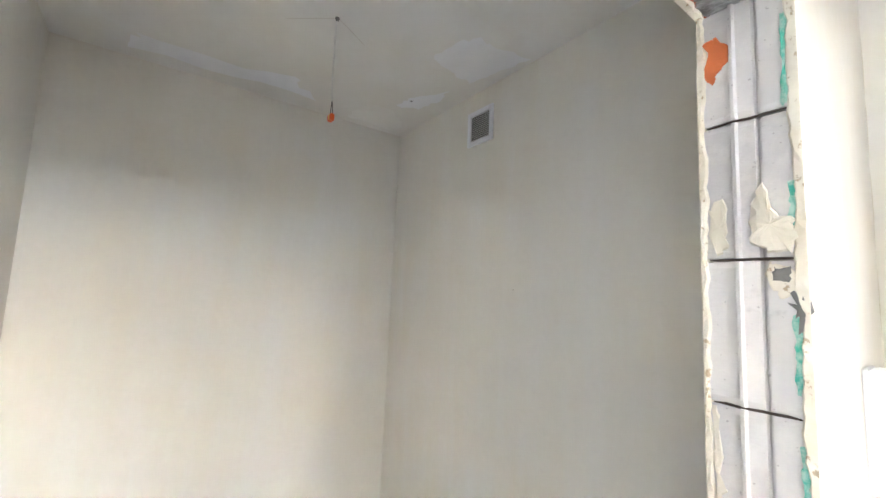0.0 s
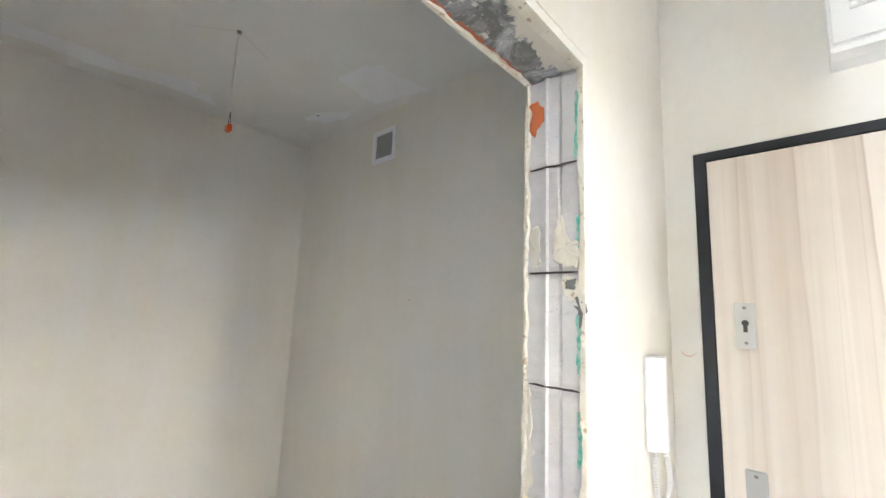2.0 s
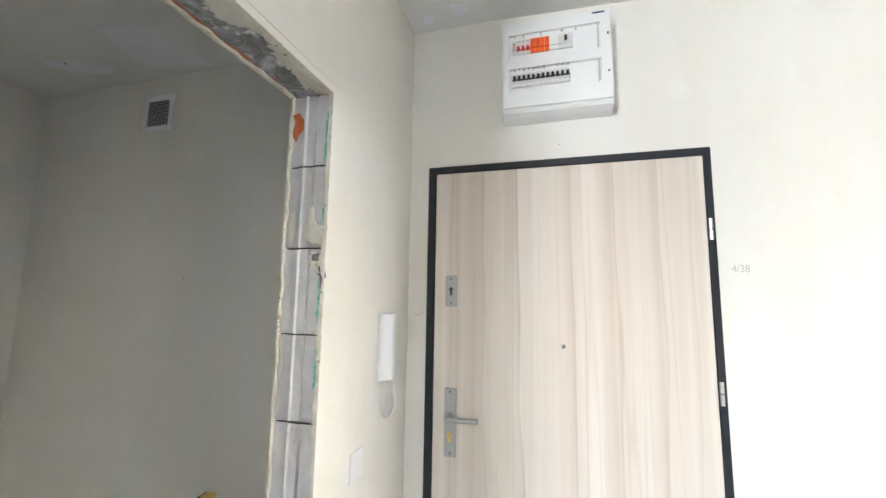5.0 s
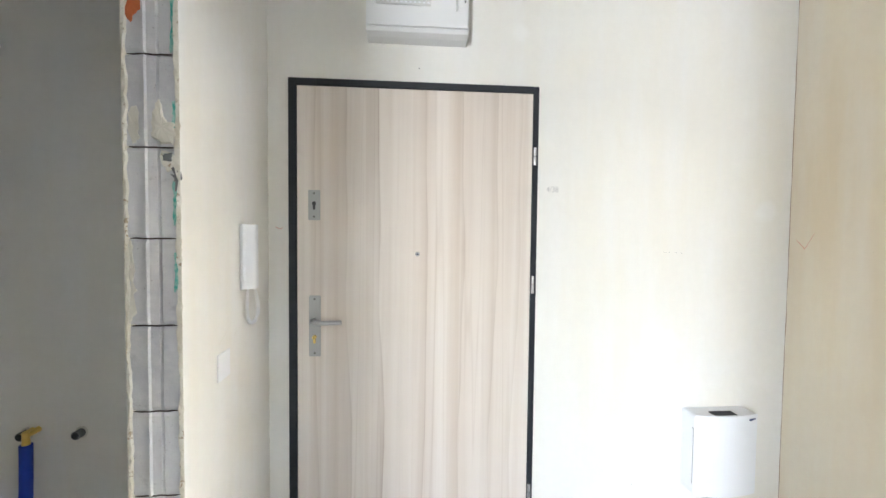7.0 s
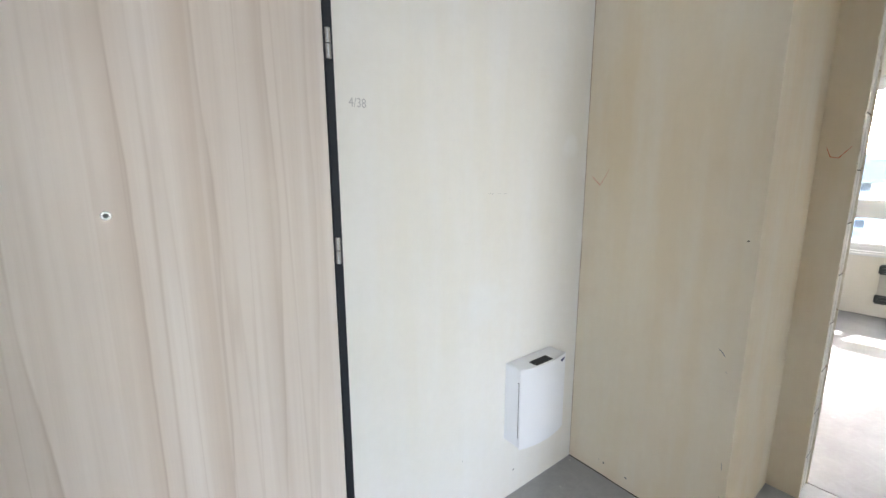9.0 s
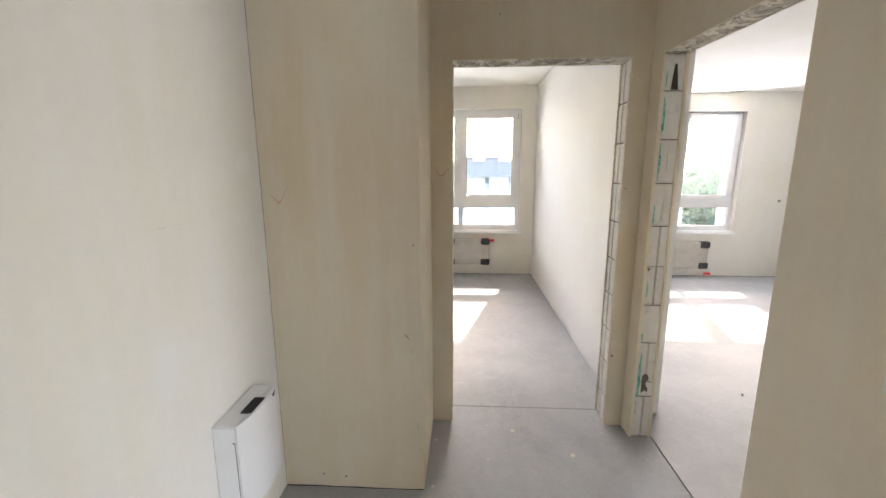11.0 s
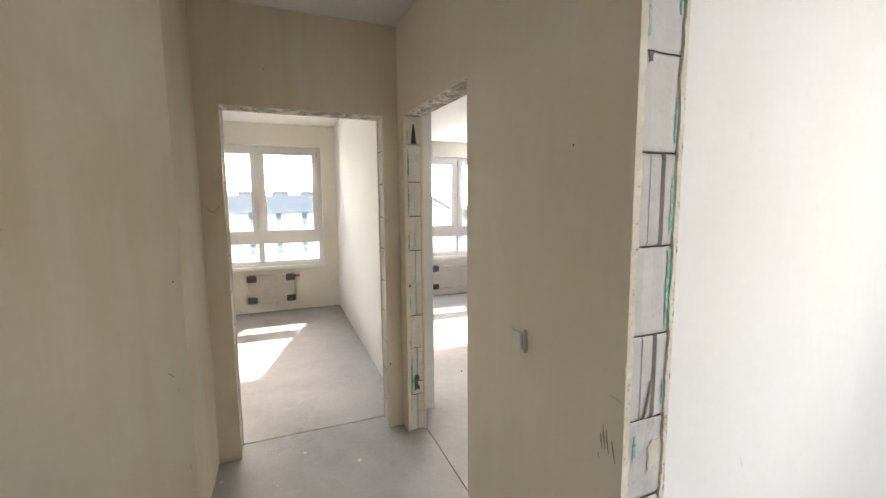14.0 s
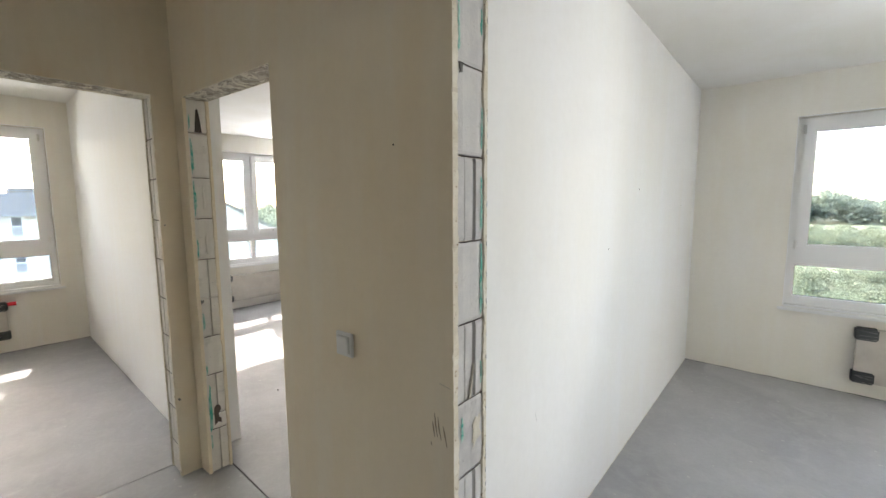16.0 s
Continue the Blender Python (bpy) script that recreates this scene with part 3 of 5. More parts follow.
def window(name, span, to3, tilted=False, heights=WZ):
    """Two casements over two fixed lights. to3(a, d, z): a along the wall, d outwards from its inner face."""
    a0, a1 = span
    z0, z1 = heights
    w = thing(name, "", "window", kind="structure")
    mid, f, d0, d1, rail = (a0 + a1) / 2, 0.052, 0.08, 0.15, 1.07
    part("window_frame", frame_bars(a0, a1, z0, z1, f, d0, d1, to3), PVC, w)
    part("transom", mapped(boxed(a0 + f, a1 - f, d0, d1, rail - 0.085, rail + 0.03, bevel=0.004), to3), PVC, w)
    part("bottom_rail", mapped(boxed(a0 + f, a1 - f, d0 + 0.004, d1, z0 + f, z0 + 0.085, bevel=0.004), to3), PVC, w)
    part("mullion", mapped(boxed(mid - 0.03, mid + 0.03, d0 + 0.002, d1, rail + 0.03, z1 - f, bevel=0.004), to3), PVC, w)
    part("mullion", mapped(boxed(mid - 0.03, mid + 0.03, d0 + 0.002, d1, z0 + 0.085, rail - 0.085, bevel=0.004), to3), PVC, w)
    bm = bmesh.new()
    box(bm, a0 + f, mid - 0.03, d0 + 0.045, d0 + 0.049, z0 + 0.085, rail - 0.085)
    p = part("pane", mapped(bm, to3), GLASS, w)
    p = part("pane", mapped(boxed(mid + 0.03, a1 - f, d0 + 0.045, d0 + 0.049, z0 + 0.085, rail - 0.085), to3), GLASS, w)
    # dark glazing beads round the fixed lights
    for lo, hi in ((a0 + f, mid - 0.03), (mid + 0.03, a1 - f)):
        part("glazing_bead", frame_bars(lo, hi, z0 + 0.085, rail - 0.085, 0.004, d0 + 0.038, d0 + 0.045, to3, 0), DARK, w)
    for k, (lo, hi) in enumerate(((a0 + f - 0.012, mid - 0.012), (mid + 0.012, a1 - f + 0.012))):
        lean = tilted == k + 1
        zb, zt = rail + 0.018, z1 - f + 0.012

        def sash(a, d, z):
            if lean:
                d -= (z - zb) * 0.03
            return to3(a, d, z)

        s = part("sash", frame_bars(lo, hi, zb, zt, 0.078, d0 - 0.02, d0 + 0.045, sash, 0.006), PVC, w)
        g = part("pane", mapped(boxed(lo + 0.078, hi - 0.078, d0 + 0.015, d0 + 0.019, zb + 0.078, zt - 0.078), sash), GLASS, s)
        part("glazing_bead", frame_bars(lo + 0.078, hi - 0.078, zb + 0.078, zt - 0.078, 0.004, d0 + 0.006, d0 + 0.014, sash, 0), ABS_GREY, s)
        inner = hi - 0.03 if k == 0 else lo + 0.03
        outer = lo + 0.004 if k == 0 else hi - 0.004
        hbm = bmesh.new()
        box(hbm, inner - 0.014, inner + 0.014, d0 - 0.033, d0 - 0.0205, 1.60, 1.67, bevel=0.004)
        box(hbm, inner - 0.01, inner + 0.01, d0 - 0.058, d0 - 0.045, 1.51, 1.645, bevel=0.004)
        tube(hbm, (inner, d0 - 0.05, 1.635), (inner, d0 - 0.03, 1.635), 0.008, n=10)
        part("window_handle", mapped(hbm, sash), ABS, s)
        for z in (zb + 0.04, zt - 0.09):
            hb = bmesh.new()
            tube(hb, (outer, d0 - 0.022, z), (outer, d0 - 0.022, z + 0.07), 0.009, n=10)
            part("hinge", mapped(hb, to3), ABS_GREY if z > 2 else ABS, s)
    sb = boxed(a0 - 0.04, a1 + 0.04, -0.035, -0.001, z0 - 0.028, z0 - 0.001, bevel=0.008)
    box(sb, a0 + 0.001, a1 - 0.001, -0.001, d0, z0 - 0.0, z0 + 0.012)
    part("window_sill", mapped(sb, to3), PVC, w)
    part("outer_sill", mapped(boxed(a0 + 0.001, a1 - 0.001, d1, TF + 0.03, z0 + 0.001, z0 + 0.02), to3), ABS_GREY, w)
    # thin bead of white filler round the reveal
    part("reveal_bead", frame_bars(a0 - 0.006, a1 + 0.006, z0 + 0.012, z1 + 0.006, 0.006, -0.0015, 0.006, to3, 0), WHITE_PATCH, w)
    return w


window("window_1", WIN_1, lambda a, d, z: (XF + d, a, z))
window("window_2", WIN_2, lambda a, d, z: (XF + d, a, z), tilted=1, heights=(0.64, 2.29))
window("window_3", WIN_3, lambda a, d, z: (a, YL - d, z), heights=WZ_LIVING)


# unseen window, added to let more daylight into living room and hall
glazing = thing("window_4", "", "window", kind="structure")
part("window_frame", frame_bars(-3.1, -1.55, 0.1, WZ[1], 0.06, 0.08, 0.15, lambda a, d, z: (a, YL - d, z)), PVC, glazing)
part("pane", boxed(-3.04, -1.61, YL - 0.12, YL - 0.116, 0.16, WZ[1] - 0.06), GLASS, glazing)

# ---- the entrance door ----
def on_y(y):
    """Map for flat things on a wall that faces -y: a = x, b = z, d towards the room."""
    return lambda a, b, d=0.0: (a, y - d, b)


def screw(parent, x, y, z, r=0.0048):
    bm = tube(bmesh.new(), (x, y, z), (x, y - 0.0015, z), r, n=12)
    part("screw", bm, DULL, parent)
    part("screw_slot", boxed(x - r * 0.7, x + r * 0.7, y - 0.0019, y - 0.0014, z - 0.0006, z + 0.0006), DARK, parent)


door = thing("door_1", "", "door", kind="structure")
bm = bmesh.new()
FX0, FX1, FZ = 0.085, 1.136, 2.07
box(bm, FX0, FX0 + 0.032, -0.011, 0.08, 0.0, FZ, bevel=0.002)
box(bm, FX1 - 0.023, FX1, -0.011, 0.08, 0.0, FZ, bevel=0.002)
box(bm, FX0 + 0.032, FX1 - 0.023, -0.011, 0.08, FZ - 0.028, FZ, bevel=0.002)
part("door_frame", bm, STEEL_FRAME, door)
part("door_frame_seal", boxed(FX0 + 0.03, FX1 - 0.022, 0.001, 0.09, 0.0, FZ - 0.028), DARK, door)
part("door_leaf", boxed(FX0 + 0.034, FX1 - 0.025, -0.006, 0.045, 0.008, FZ - 0.030, bevel=0.0015), ASH, door)
part("threshold", boxed(FX0 + 0.034, FX1 - 0.026, -0.02, 0.0, 0.0, 0.012, bevel=0.003), CHROME, door)


def keyhole(bm, x, y, z, s=1.0):
    tube(bm, (x, y, z), (x, y - 0.0012, z), 0.0085 * s, n=20)
    box(bm, x - 0.005 * s, x + 0.005 * s, y - 0.0012, y, z - 0.025 * s, z - 0.004 * s)


up = part("lock_plate", boxed(0.166, 0.214, -0.014, -0.006, 1.487, 1.612, bevel=0.0025), SATIN, door, "brushed steel upper lock plate")
bm = bmesh.new()
keyhole(bm, 0.19, -0.0138, 1.556)
part("keyhole", bm, DARK, up)
screw(up, 0.19, -0.014, 1.598)
screw(up, 0.19, -0.014, 1.502)
low = part("handle_plate", boxed(0.168, 0.216, -0.015, -0.006, 0.915, 1.172, bevel=0.003), SATIN, door, "brushed steel handle plate")
screw(low, 0.192, -0.015, 1.158)
screw(low, 0.192, -0.015, 0.93)
bm = bmesh.new()
tube(bm, (0.190, -0.014, 1.068), (0.190, -0.05, 1.068), 0.0115, 0.0105, n=18)
sweep(bm, [(0.187, -0.050, 1.068), (0.198, -0.058, 1.067), (0.215, -0.060, 1.066), (0.25, -0.060, 1.066), (0.30, -0.058, 1.067), (0.307, -0.054, 1.067)], 0.0095, n=14)
part("lever", bm, SATIN, low, "satin lever handle", smooth=True)
bm = tube(bmesh.new(), (0.192, -0.0145, 0.998), (0.192, -0.026, 0.998), 0.0085, n=20)
box(bm, 0.187, 0.197, -0.024, -0.0145, 0.972, 0.99, bevel=0.002)
cyl = part("lock_cylinder", bm, BRASS, low, "polished brass lock cylinder")
part("key_slot", boxed(0.1908, 0.1932, -0.0266, -0.0255, 0.992, 1.004), DARK, low)
peep = part("peephole", tube(bmesh.new(), (0.619, -0.005, 1.349), (0.619, -0.011, 1.349), 0.0105, 0.009, n=22), CHROME, door, "chrome door viewer")
part("lens", tube(bmesh.new(), (0.619, -0.0105, 1.349), (0.619, -0.0125, 1.349), 0.006, 0.003, n=18), DARK, peep)
for hz in (1.77, 1.22, 0.30):
    hg = part("hinge", tube(bmesh.new(), (1.118, -0.021, hz - 0.038), (1.118, -0.021, hz + 0.038), 0.0068, n=18), CHROME, door, "bright steel hinge", smooth=False)
    part("hinge_ring", tube(bmesh.new(), (1.118, -0.021, hz - 0.001), (1.118, -0.021, hz + 0.001), 0.0075, n=18), DARK, hg)

# ---- distribution board over the door ----
board = thing("distribution_board", "white plastic consumer unit with breakers above the entrance door", "electrical box")
BX0, BX1, BZ0, BZ1 = 0.409, 0.815, 2.243, 2.602


def bx(u):
    return BX0 + u * (BX1 - BX0)


def bz(v):
    return BZ1 - v * (BZ1 - BZ0)


outline = [(0.0, BZ0 - 0.018), (0.0, BZ1), (-0.094, BZ1), (-0.094, BZ0 + 0.004), (-0.085, BZ0 - 0.006), (-0.05, BZ0 - 0.014)]
bm = bmesh.new()
prism(bm, outline, lambda a, b, d: (d, a, b), BX0, BX1)
part("housing", bm, ABS, board)
# the cover has two openings in which the breakers stand
R1, R2 = (bx(0.07), bx(0.90), bz(0.43), bz(0.14)), (bx(0.07), bx(0.90), bz(0.80), bz(0.54))
cover = grid_wall("cover", "y", -0.094, -0.014, BX0 + 0.006, BX1 - 0.004, BZ0 + 0.008, BZ1 - 0.004, [R1, R2], ABS)
del cover["kind"]
cover.parent = board
for r in (R1, R2):
    part("breaker_tray", boxed(r[0], r[1], -0.0955, -0.0945, r[2], r[3]), ABS, board)
    part("slider", boxed(r[1] - 0.011, r[1] - 0.006, -0.110, -0.0955, r[2] + 0.006, r[3] - 0.006, bevel=0.002), ABS_GREY, board)
for v in (0.28, 0.69):
    part("latch", boxed(bx(0.955), bx(0.968), -0.1095, -0.108, bz(v) - 0.005, bz(v) + 0.004), DARK, board)
part("maker_plate", boxed(bx(0.83), bx(0.94), -0.1092, -0.108, bz(0.035) - 0.003, bz(0.035) + 0.003), INK, board)


def module(x0, x1, z0, z1, mat, name):
    bm = boxed(x0 + 0.0004, x1 - 0.0004, -0.104, -0.0955, z0, z1, bevel=0.0008)
    box(bm, x0 + 0.0006, x1 - 0.0006, -0.110, -0.104, z0 + (z1 - z0) * 0.3, z1 - (z1 - z0) * 0.3)
    return part(name, bm, mat, board)


zc, hh = (R1[2] + R1[3]) / 2, 0.029
x = R1[0] + 0.010
pilot = module(x, x + 0.018, zc - hh, zc + hh, MODULE, "pilot_light")
for k, m in enumerate((DARK, RED, GREEN_PRIMER)):
    part("lamp", boxed(x + 0.005, x + 0.013, -0.1115, -0.110, zc + 0.008 - k * 0.009, zc + 0.012 - k * 0.009), m, pilot)
x += 0.018
for k in range(3):
    br = module(x, x + 0.0178, zc - hh, zc + hh, MODULE, "main_switch")
    part("toggle", boxed(x + 0.004, x + 0.0135, -0.122, -0.110, zc - 0.018, zc - 0.006, bevel=0.001), RED, br)
    part("toggle_bar", boxed(x + 0.001, x + 0.0168, -0.113, -0.110, zc - 0.021, zc - 0.016), RED, br)
    part("mark", boxed(x + 0.005, x + 0.013, -0.1045, -0.104, zc + 0.021, zc + 0.023), DARK, br)
    x += 0.0178
for k in range(4):
    br = module(x, x + 0.0178, zc - hh, zc + hh, ORANGE, "surge_arrester")
    for z in (zc + 0.017, zc + 0.008):
        part("mark", boxed(x + 0.005, x + 0.012, -0.1110 if z < zc + 0.012 else -0.1046, -0.104 if z > zc + 0.012 else -0.11, z, z + 0.003), RED, br)
    x += 0.0178
x += 0.001
module(x, x + 0.030, zc - hh, zc + hh, ABS, "blank_cover")
x += 0.032
rc = module(x, x + 0.036, zc - hh, zc + hh, MODULE, "residual_current_device")
part("toggle", boxed(x + 0.022, x + 0.032, -0.122, -0.110, zc - 0.004, zc + 0.012, bevel=0.001), DARK, rc)
part("test_button", boxed(x + 0.003, x + 0.012, -0.1115, -0.110, zc + 0.006, zc + 0.012), YELLOW, rc)
x += 0.036
module(x, x + 0.0178, zc - hh, zc + hh, MODULE, "fuse_switch")
for txt, u in (("1", 0.125), ("2", 0.205), ("3", 0.37), ("4", 0.56), ("5", 0.685)):
    lettering("number", txt, 0.017, Matrix.Translation((bx(u), -0.1098, bz(0.195))) @ pose(0, 0, 0, 90), DARK, board)
zc2 = (R2[2] + R2[3]) / 2
x = R2[0] + 0.012
for k in range(12):
    br = module(x, x + 0.0178, zc2 - 0.027, zc2 + 0.027, MODULE, "circuit_breaker")
    part("toggle", boxed(x + 0.004, x + 0.0138, -0.121, -0.110, zc2 + 0.001, zc2 + 0.010, bevel=0.001), DARK, br)
    part("toggle_bar", boxed(x + 0.0005, x + 0.0173, -0.1122, -0.110, zc2 - 0.006, zc2 + 0.001), DARK, br)
    part("rating_print", boxed(x + 0.004, x + 0.0138, -0.1043, -0.104, zc2 - 0.021, zc2 - 0.014), ENAMEL, br)
    if k not in (7, 8):
        lettering("number", str(6 + k if k < 7 else 13 + k - 9), 0.015, Matrix.Translation((x + 0.009, -0.1098, bz(0.575))) @ pose(0, 0, 0, 90), DARK, board)
    x += 0.0178

# ---- wall-mounted cabinet low beside the door ----
cab = thing("wall_cabinet", "white steel wall cabinet with bowed front and dark top grille", "wall box")
cx0, cx1, cz0, cz1 = 1.832, 2.120, 0.300, 0.656
bm = boxed(cx0, cx1, -0.088, 0.0, cz0 + 0.004, cz1, bevel=0.004)
body = part("body", bm, ENAMEL, cab)
n = 12
arc = [(cx0 + (cx1 - cx0) * k / n, -0.090 - 0.022 * math.sin(math.pi * k / n) ** 0.9) for k in range(n + 1)]
bm = bmesh.new()
prism(bm, [(cx0, -0.0885)] + arc + [(cx1, -0.0885)], lambda a, b, d: (a, b, d), cz0, cz1 + 0.002)
part("front_cover", bm, ENAMEL, cab, "bowed white steel front cover")
part("side_slot", boxed(cx0 - 0.0006, cx0, -0.081, -0.079, cz0 + 0.05, cz1 - 0.06), DARK, cab)
part("side_slot", boxed(cx0 - 0.0006, cx0, -0.081, -0.072, cz1 - 0.062, cz1 - 0.059), DARK, cab)
bmw = bmesh.new()
gx0, gx1, gy0, gy1 = 1.915, 2.020, -0.100, -0.058
grille = part("top_grille", boxed(gx0, gx1, gy0, gy1, cz1 - 0.001, cz1 + 0.0032), DARK, cab, "black ventilation grille")
for k in range(6):
    y = gy0 + 0.006 + k * 0.0065
    part("grille_bar", boxed(gx0 + 0.004, gx1 - 0.004, y, y + 0.0022, cz1 + 0.0032, cz1 + 0.0048), FOAM, grille)
logo = bmesh.new()
for k in range(5):
    box(logo, 2.072 + k * 0.0075, 2.0775 + k * 0.0075, -0.1065 + k * 0.0030, -0.0955 + k * 0.0030, cz1 - 0.022, cz1 - 0.015)
part("maker_mark", logo, INK, cab)
for ol in ([(1.925, 0.283), (1.965, 0.290), (2.01, 0.284), (2.06, 0.272), (2.02, 0.262), (1.99, 0.248), (1.985, 0.228), (1.965, 0.235), (1.955, 0.256), (1.93, 0.265)],
           [(1.90, 0.262), (1.915, 0.268), (1.925, 0.258), (1.905, 0.252)], [(1.985, 0.222), (1.995, 0.225), (1.99, 0.205), (1.98, 0.21)]):
    part("dirt_smudge", blob(ol, lambda p, q, h: (p, -h, q), 0.0004, random.Random(8), 0.05), SMUDGE, wall_entrance)

# ---- handset on the west wall ----
phone = thing("intercom_handset", "white plastic door-entry handset with coiled cord on cream plaster", "intercom")


part("base", boxed(0.0, 0.012, -0.298, -0.209, 1.235, 1.463, bevel=0.003), ABS, phone)
bm = prism(bmesh.new(), [(-0.296, 0.0115), (-0.291, 0.020), (-0.270, 0.040), (-0.262, 0.0435), (-0.255, 0.0435), (-0.222, 0.037), (-0.211, 0.026), (-0.211, 0.0115)], lambda a, b, d: (b, a, d), 1.2365, 1.4615)
bmesh.ops.bevel(bm, geom=[e for e in bm.edges], offset=0.0018, segments=2, affect="EDGES", profile=0.6)
part("handset", bm, ABS, phone)
loop = [(0.030, -0.245, 1.240), (0.034, -0.236, 1.205), (0.034, -0.220, 1.165), (0.030, -0.211, 1.137), (0.024, -0.222, 1.114),
        (0.018, -0.245, 1.111), (0.014, -0.262, 1.130), (0.012, -0.266, 1.165), (0.012, -0.262, 1.195), (0.012, -0.254, 1.238)]


def smooth_path(pts, steps):
    out = []
    P = [Vector(p) for p in pts]
    for i in range(len(P) - 1):
        a, b, c, d = P[max(i - 1, 0)], P[i], P[i + 1], P[min(i + 2, len(P) - 1)]
        for s in range(steps):
            t = s / steps
            out.append(0.5 * ((2 * b) + (c - a) * t + (2 * a - 5 * b + 4 * c - d) * t * t + (3 * b - a - 3 * c + d) * t ** 3))
    out.append(P[-1])
    return out


line = smooth_path(loop, 56)
coil = []
for i, p in enumerate(line):
    d = (line[min(i + 1, len(line) - 1)] - line[max(i - 1, 0)]).normalized()
    s = d.cross(Vector((1, 0, 0))).normalized()
    u = d.cross(s)
    r = 0.0052 * min(1, i / 30, (len(line) - 1 - i) / 30)
    coil.append(p + s * r * math.cos(i * 0.62) + u * r * math.sin(i * 0.62))
part("coiled_cord", sweep(bmesh.new(), coil, 0.0016, n=5), ABS, phone, "white coiled cord", smooth=True)

cover_plate = thing("blank_cover_plate", "small square cream cover plate on plaster below the handset", "cover plate")
part("plate", boxed(0.0, 0.004, -0.474, -0.388, 0.975, 1.061, bevel=0.0012), ABS, cover_plate)

# ---- light switch ----
sw = thing("light_switch", "white square rocker light switch on the cream hall wall", "light switch")
part("surround", boxed(1.508, 1.594, YS, YS + 0.011, 0.984, 1.071, bevel=0.003), ABS, sw)
bm = boxed(1.5215, 1.5805, YS + 0.011, YS + 0.0175, 0.9975, 1.0575, bevel=0.002)
for v in bm.verts:
    if v.co.y > YS + 0.014 and v.co.z > 1.02:
        v.co.y += 0.003
part("rocker", bm, ABS, sw)
part("shadow_gap", boxed(1.5205, 1.5815, YS + 0.011, YS + 0.0114, 0.9965, 1.0585), ABS_GREY, sw)

# ---- bathroom: vent, lead with connector, taps and hose ----
vent = thing("vent_grille", "white plastic louvred vent grille high on the bathroom wall", "vent")
vx0, vx1, vz0, vz1 = -1.578, -1.372, 2.398, 2.598
part("frame", frame_bars(vx0, vx1, vz0, vz1, 0.026, 0.0, 0.012, lambda a, d, z: (a, -d, z), 0.002), WHITE_PATCH, vent)
part("backing", boxed(vx0 + 0.02, vx1 - 0.02, -0.002, 0, vz0 + 0.02, vz1 - 0.02), GREY_SMEAR, vent)
for k in range(13):
    z = vz0 + 0.030 + k * 0.0112
    bm = bmesh.new()
    prism(bm, [(-0.002, z + 0.004), (-0.002, z + 0.0065), (-0.0115, z + 0.0005), (-0.0115, z - 0.0025)], lambda a, b, d: (d, a, b), vx0 + 0.026, vx1 - 0.026)
    part("louvre", bm, ABS, vent)

HX, HY = -1.417, -0.871
lead = thing("ceiling_lead", "bare white ceiling cable hanging down to a small orange connector", "light cable")
part("cable", sweep(bmesh.new(), smooth_path([(HX, HY, H - 0.002), (HX - 0.012, HY, H - 0.05), (HX - 0.017, HY + 0.003, 2.58), (HX - 0.008, HY, 2.45), (HX + 0.010, HY, 2.335)], 6), 0.0028), ABS, lead)
part("hook", tube(bmesh.new(), (HX, HY, H), (HX, HY, H - 0.012), 0.010, 0.006, n=12), GREY_SMEAR, lead)
for s in (-1, 1):
    part("core", sweep(bmesh.new(), [(HX + 0.010, HY, 2.338), (HX + 0.012 + s * 0.008, HY, 2.31), (HX + 0.014 + s * 0.012, HY, 2.274)], 0.0016, n=6), DARK, lead)
bm = boxed(HX - 0.003, HX + 0.031, HY - 0.008, HY + 0.008, 2.25, 2.278, bevel=0.002)
con = part("connector", bm, ORANGE, lead, "orange lever connector")
for s in (-1, 0, 1):
    part("lever_tab", boxed(HX + 0.010 + s * 0.010, HX + 0.017 + s * 0.010, HY - 0.011, HY - 0.0075, 2.255, 2.274), YELLOW if s == 0 else ORANGE, con)

for vx in (-0.95, -0.742):
    tap = thing("water_outlet", "grey capped water outlet stub in the bathroom wall", "pipe fitting", group="water outlets")
    part("collar", tube(bmesh.new(), (vx, 0.0, 0.612), (vx, -0.004, 0.612), 0.024, n=20), GYPSUM, tap)
    part("stub", tube(bmesh.new(), (vx, 0.0, 0.612), (vx, -0.035, 0.612), 0.017, n=20), GREY_SMEAR, tap, smooth=False)
    part("cap", tube(bmesh.new(), (vx, -0.033, 0.612), (vx, -0.04, 0.612), 0.0145, 0.012, n=6), DARK, tap)
hose = thing("drain_hose", "blue sleeved hose hanging from a worn brass elbow", "hose")
bm = tube(bmesh.new(), (-0.908, 0.0, 0.628), (-0.908, -0.055, 0.628), 0.012, n=16)
tube(bm, (-0.908, -0.055, 0.64), (-0.908, -0.055, 0.585), 0.011, 0.014, n=16)
part("elbow", bm, BRASS, hose, "worn brass elbow")
bm = tube(bmesh.new(), (-0.922, -0.05, 0.632), (-0.877, -0.06, 0.66), 0.008, 0.005, n=8)
part("tap_handle", bm, BRASS, hose)
part("sleeve", sweep(bmesh.new(), smooth_path([(-0.908, -0.055, 0.592), (-0.910, -0.056, 0.45), (-0.916, -0.058, 0.25), (-0.920, -0.06, 0.002)], 6), 0.021, n=18), BLUE, hose, "blue corrugated sleeve", smooth=True)


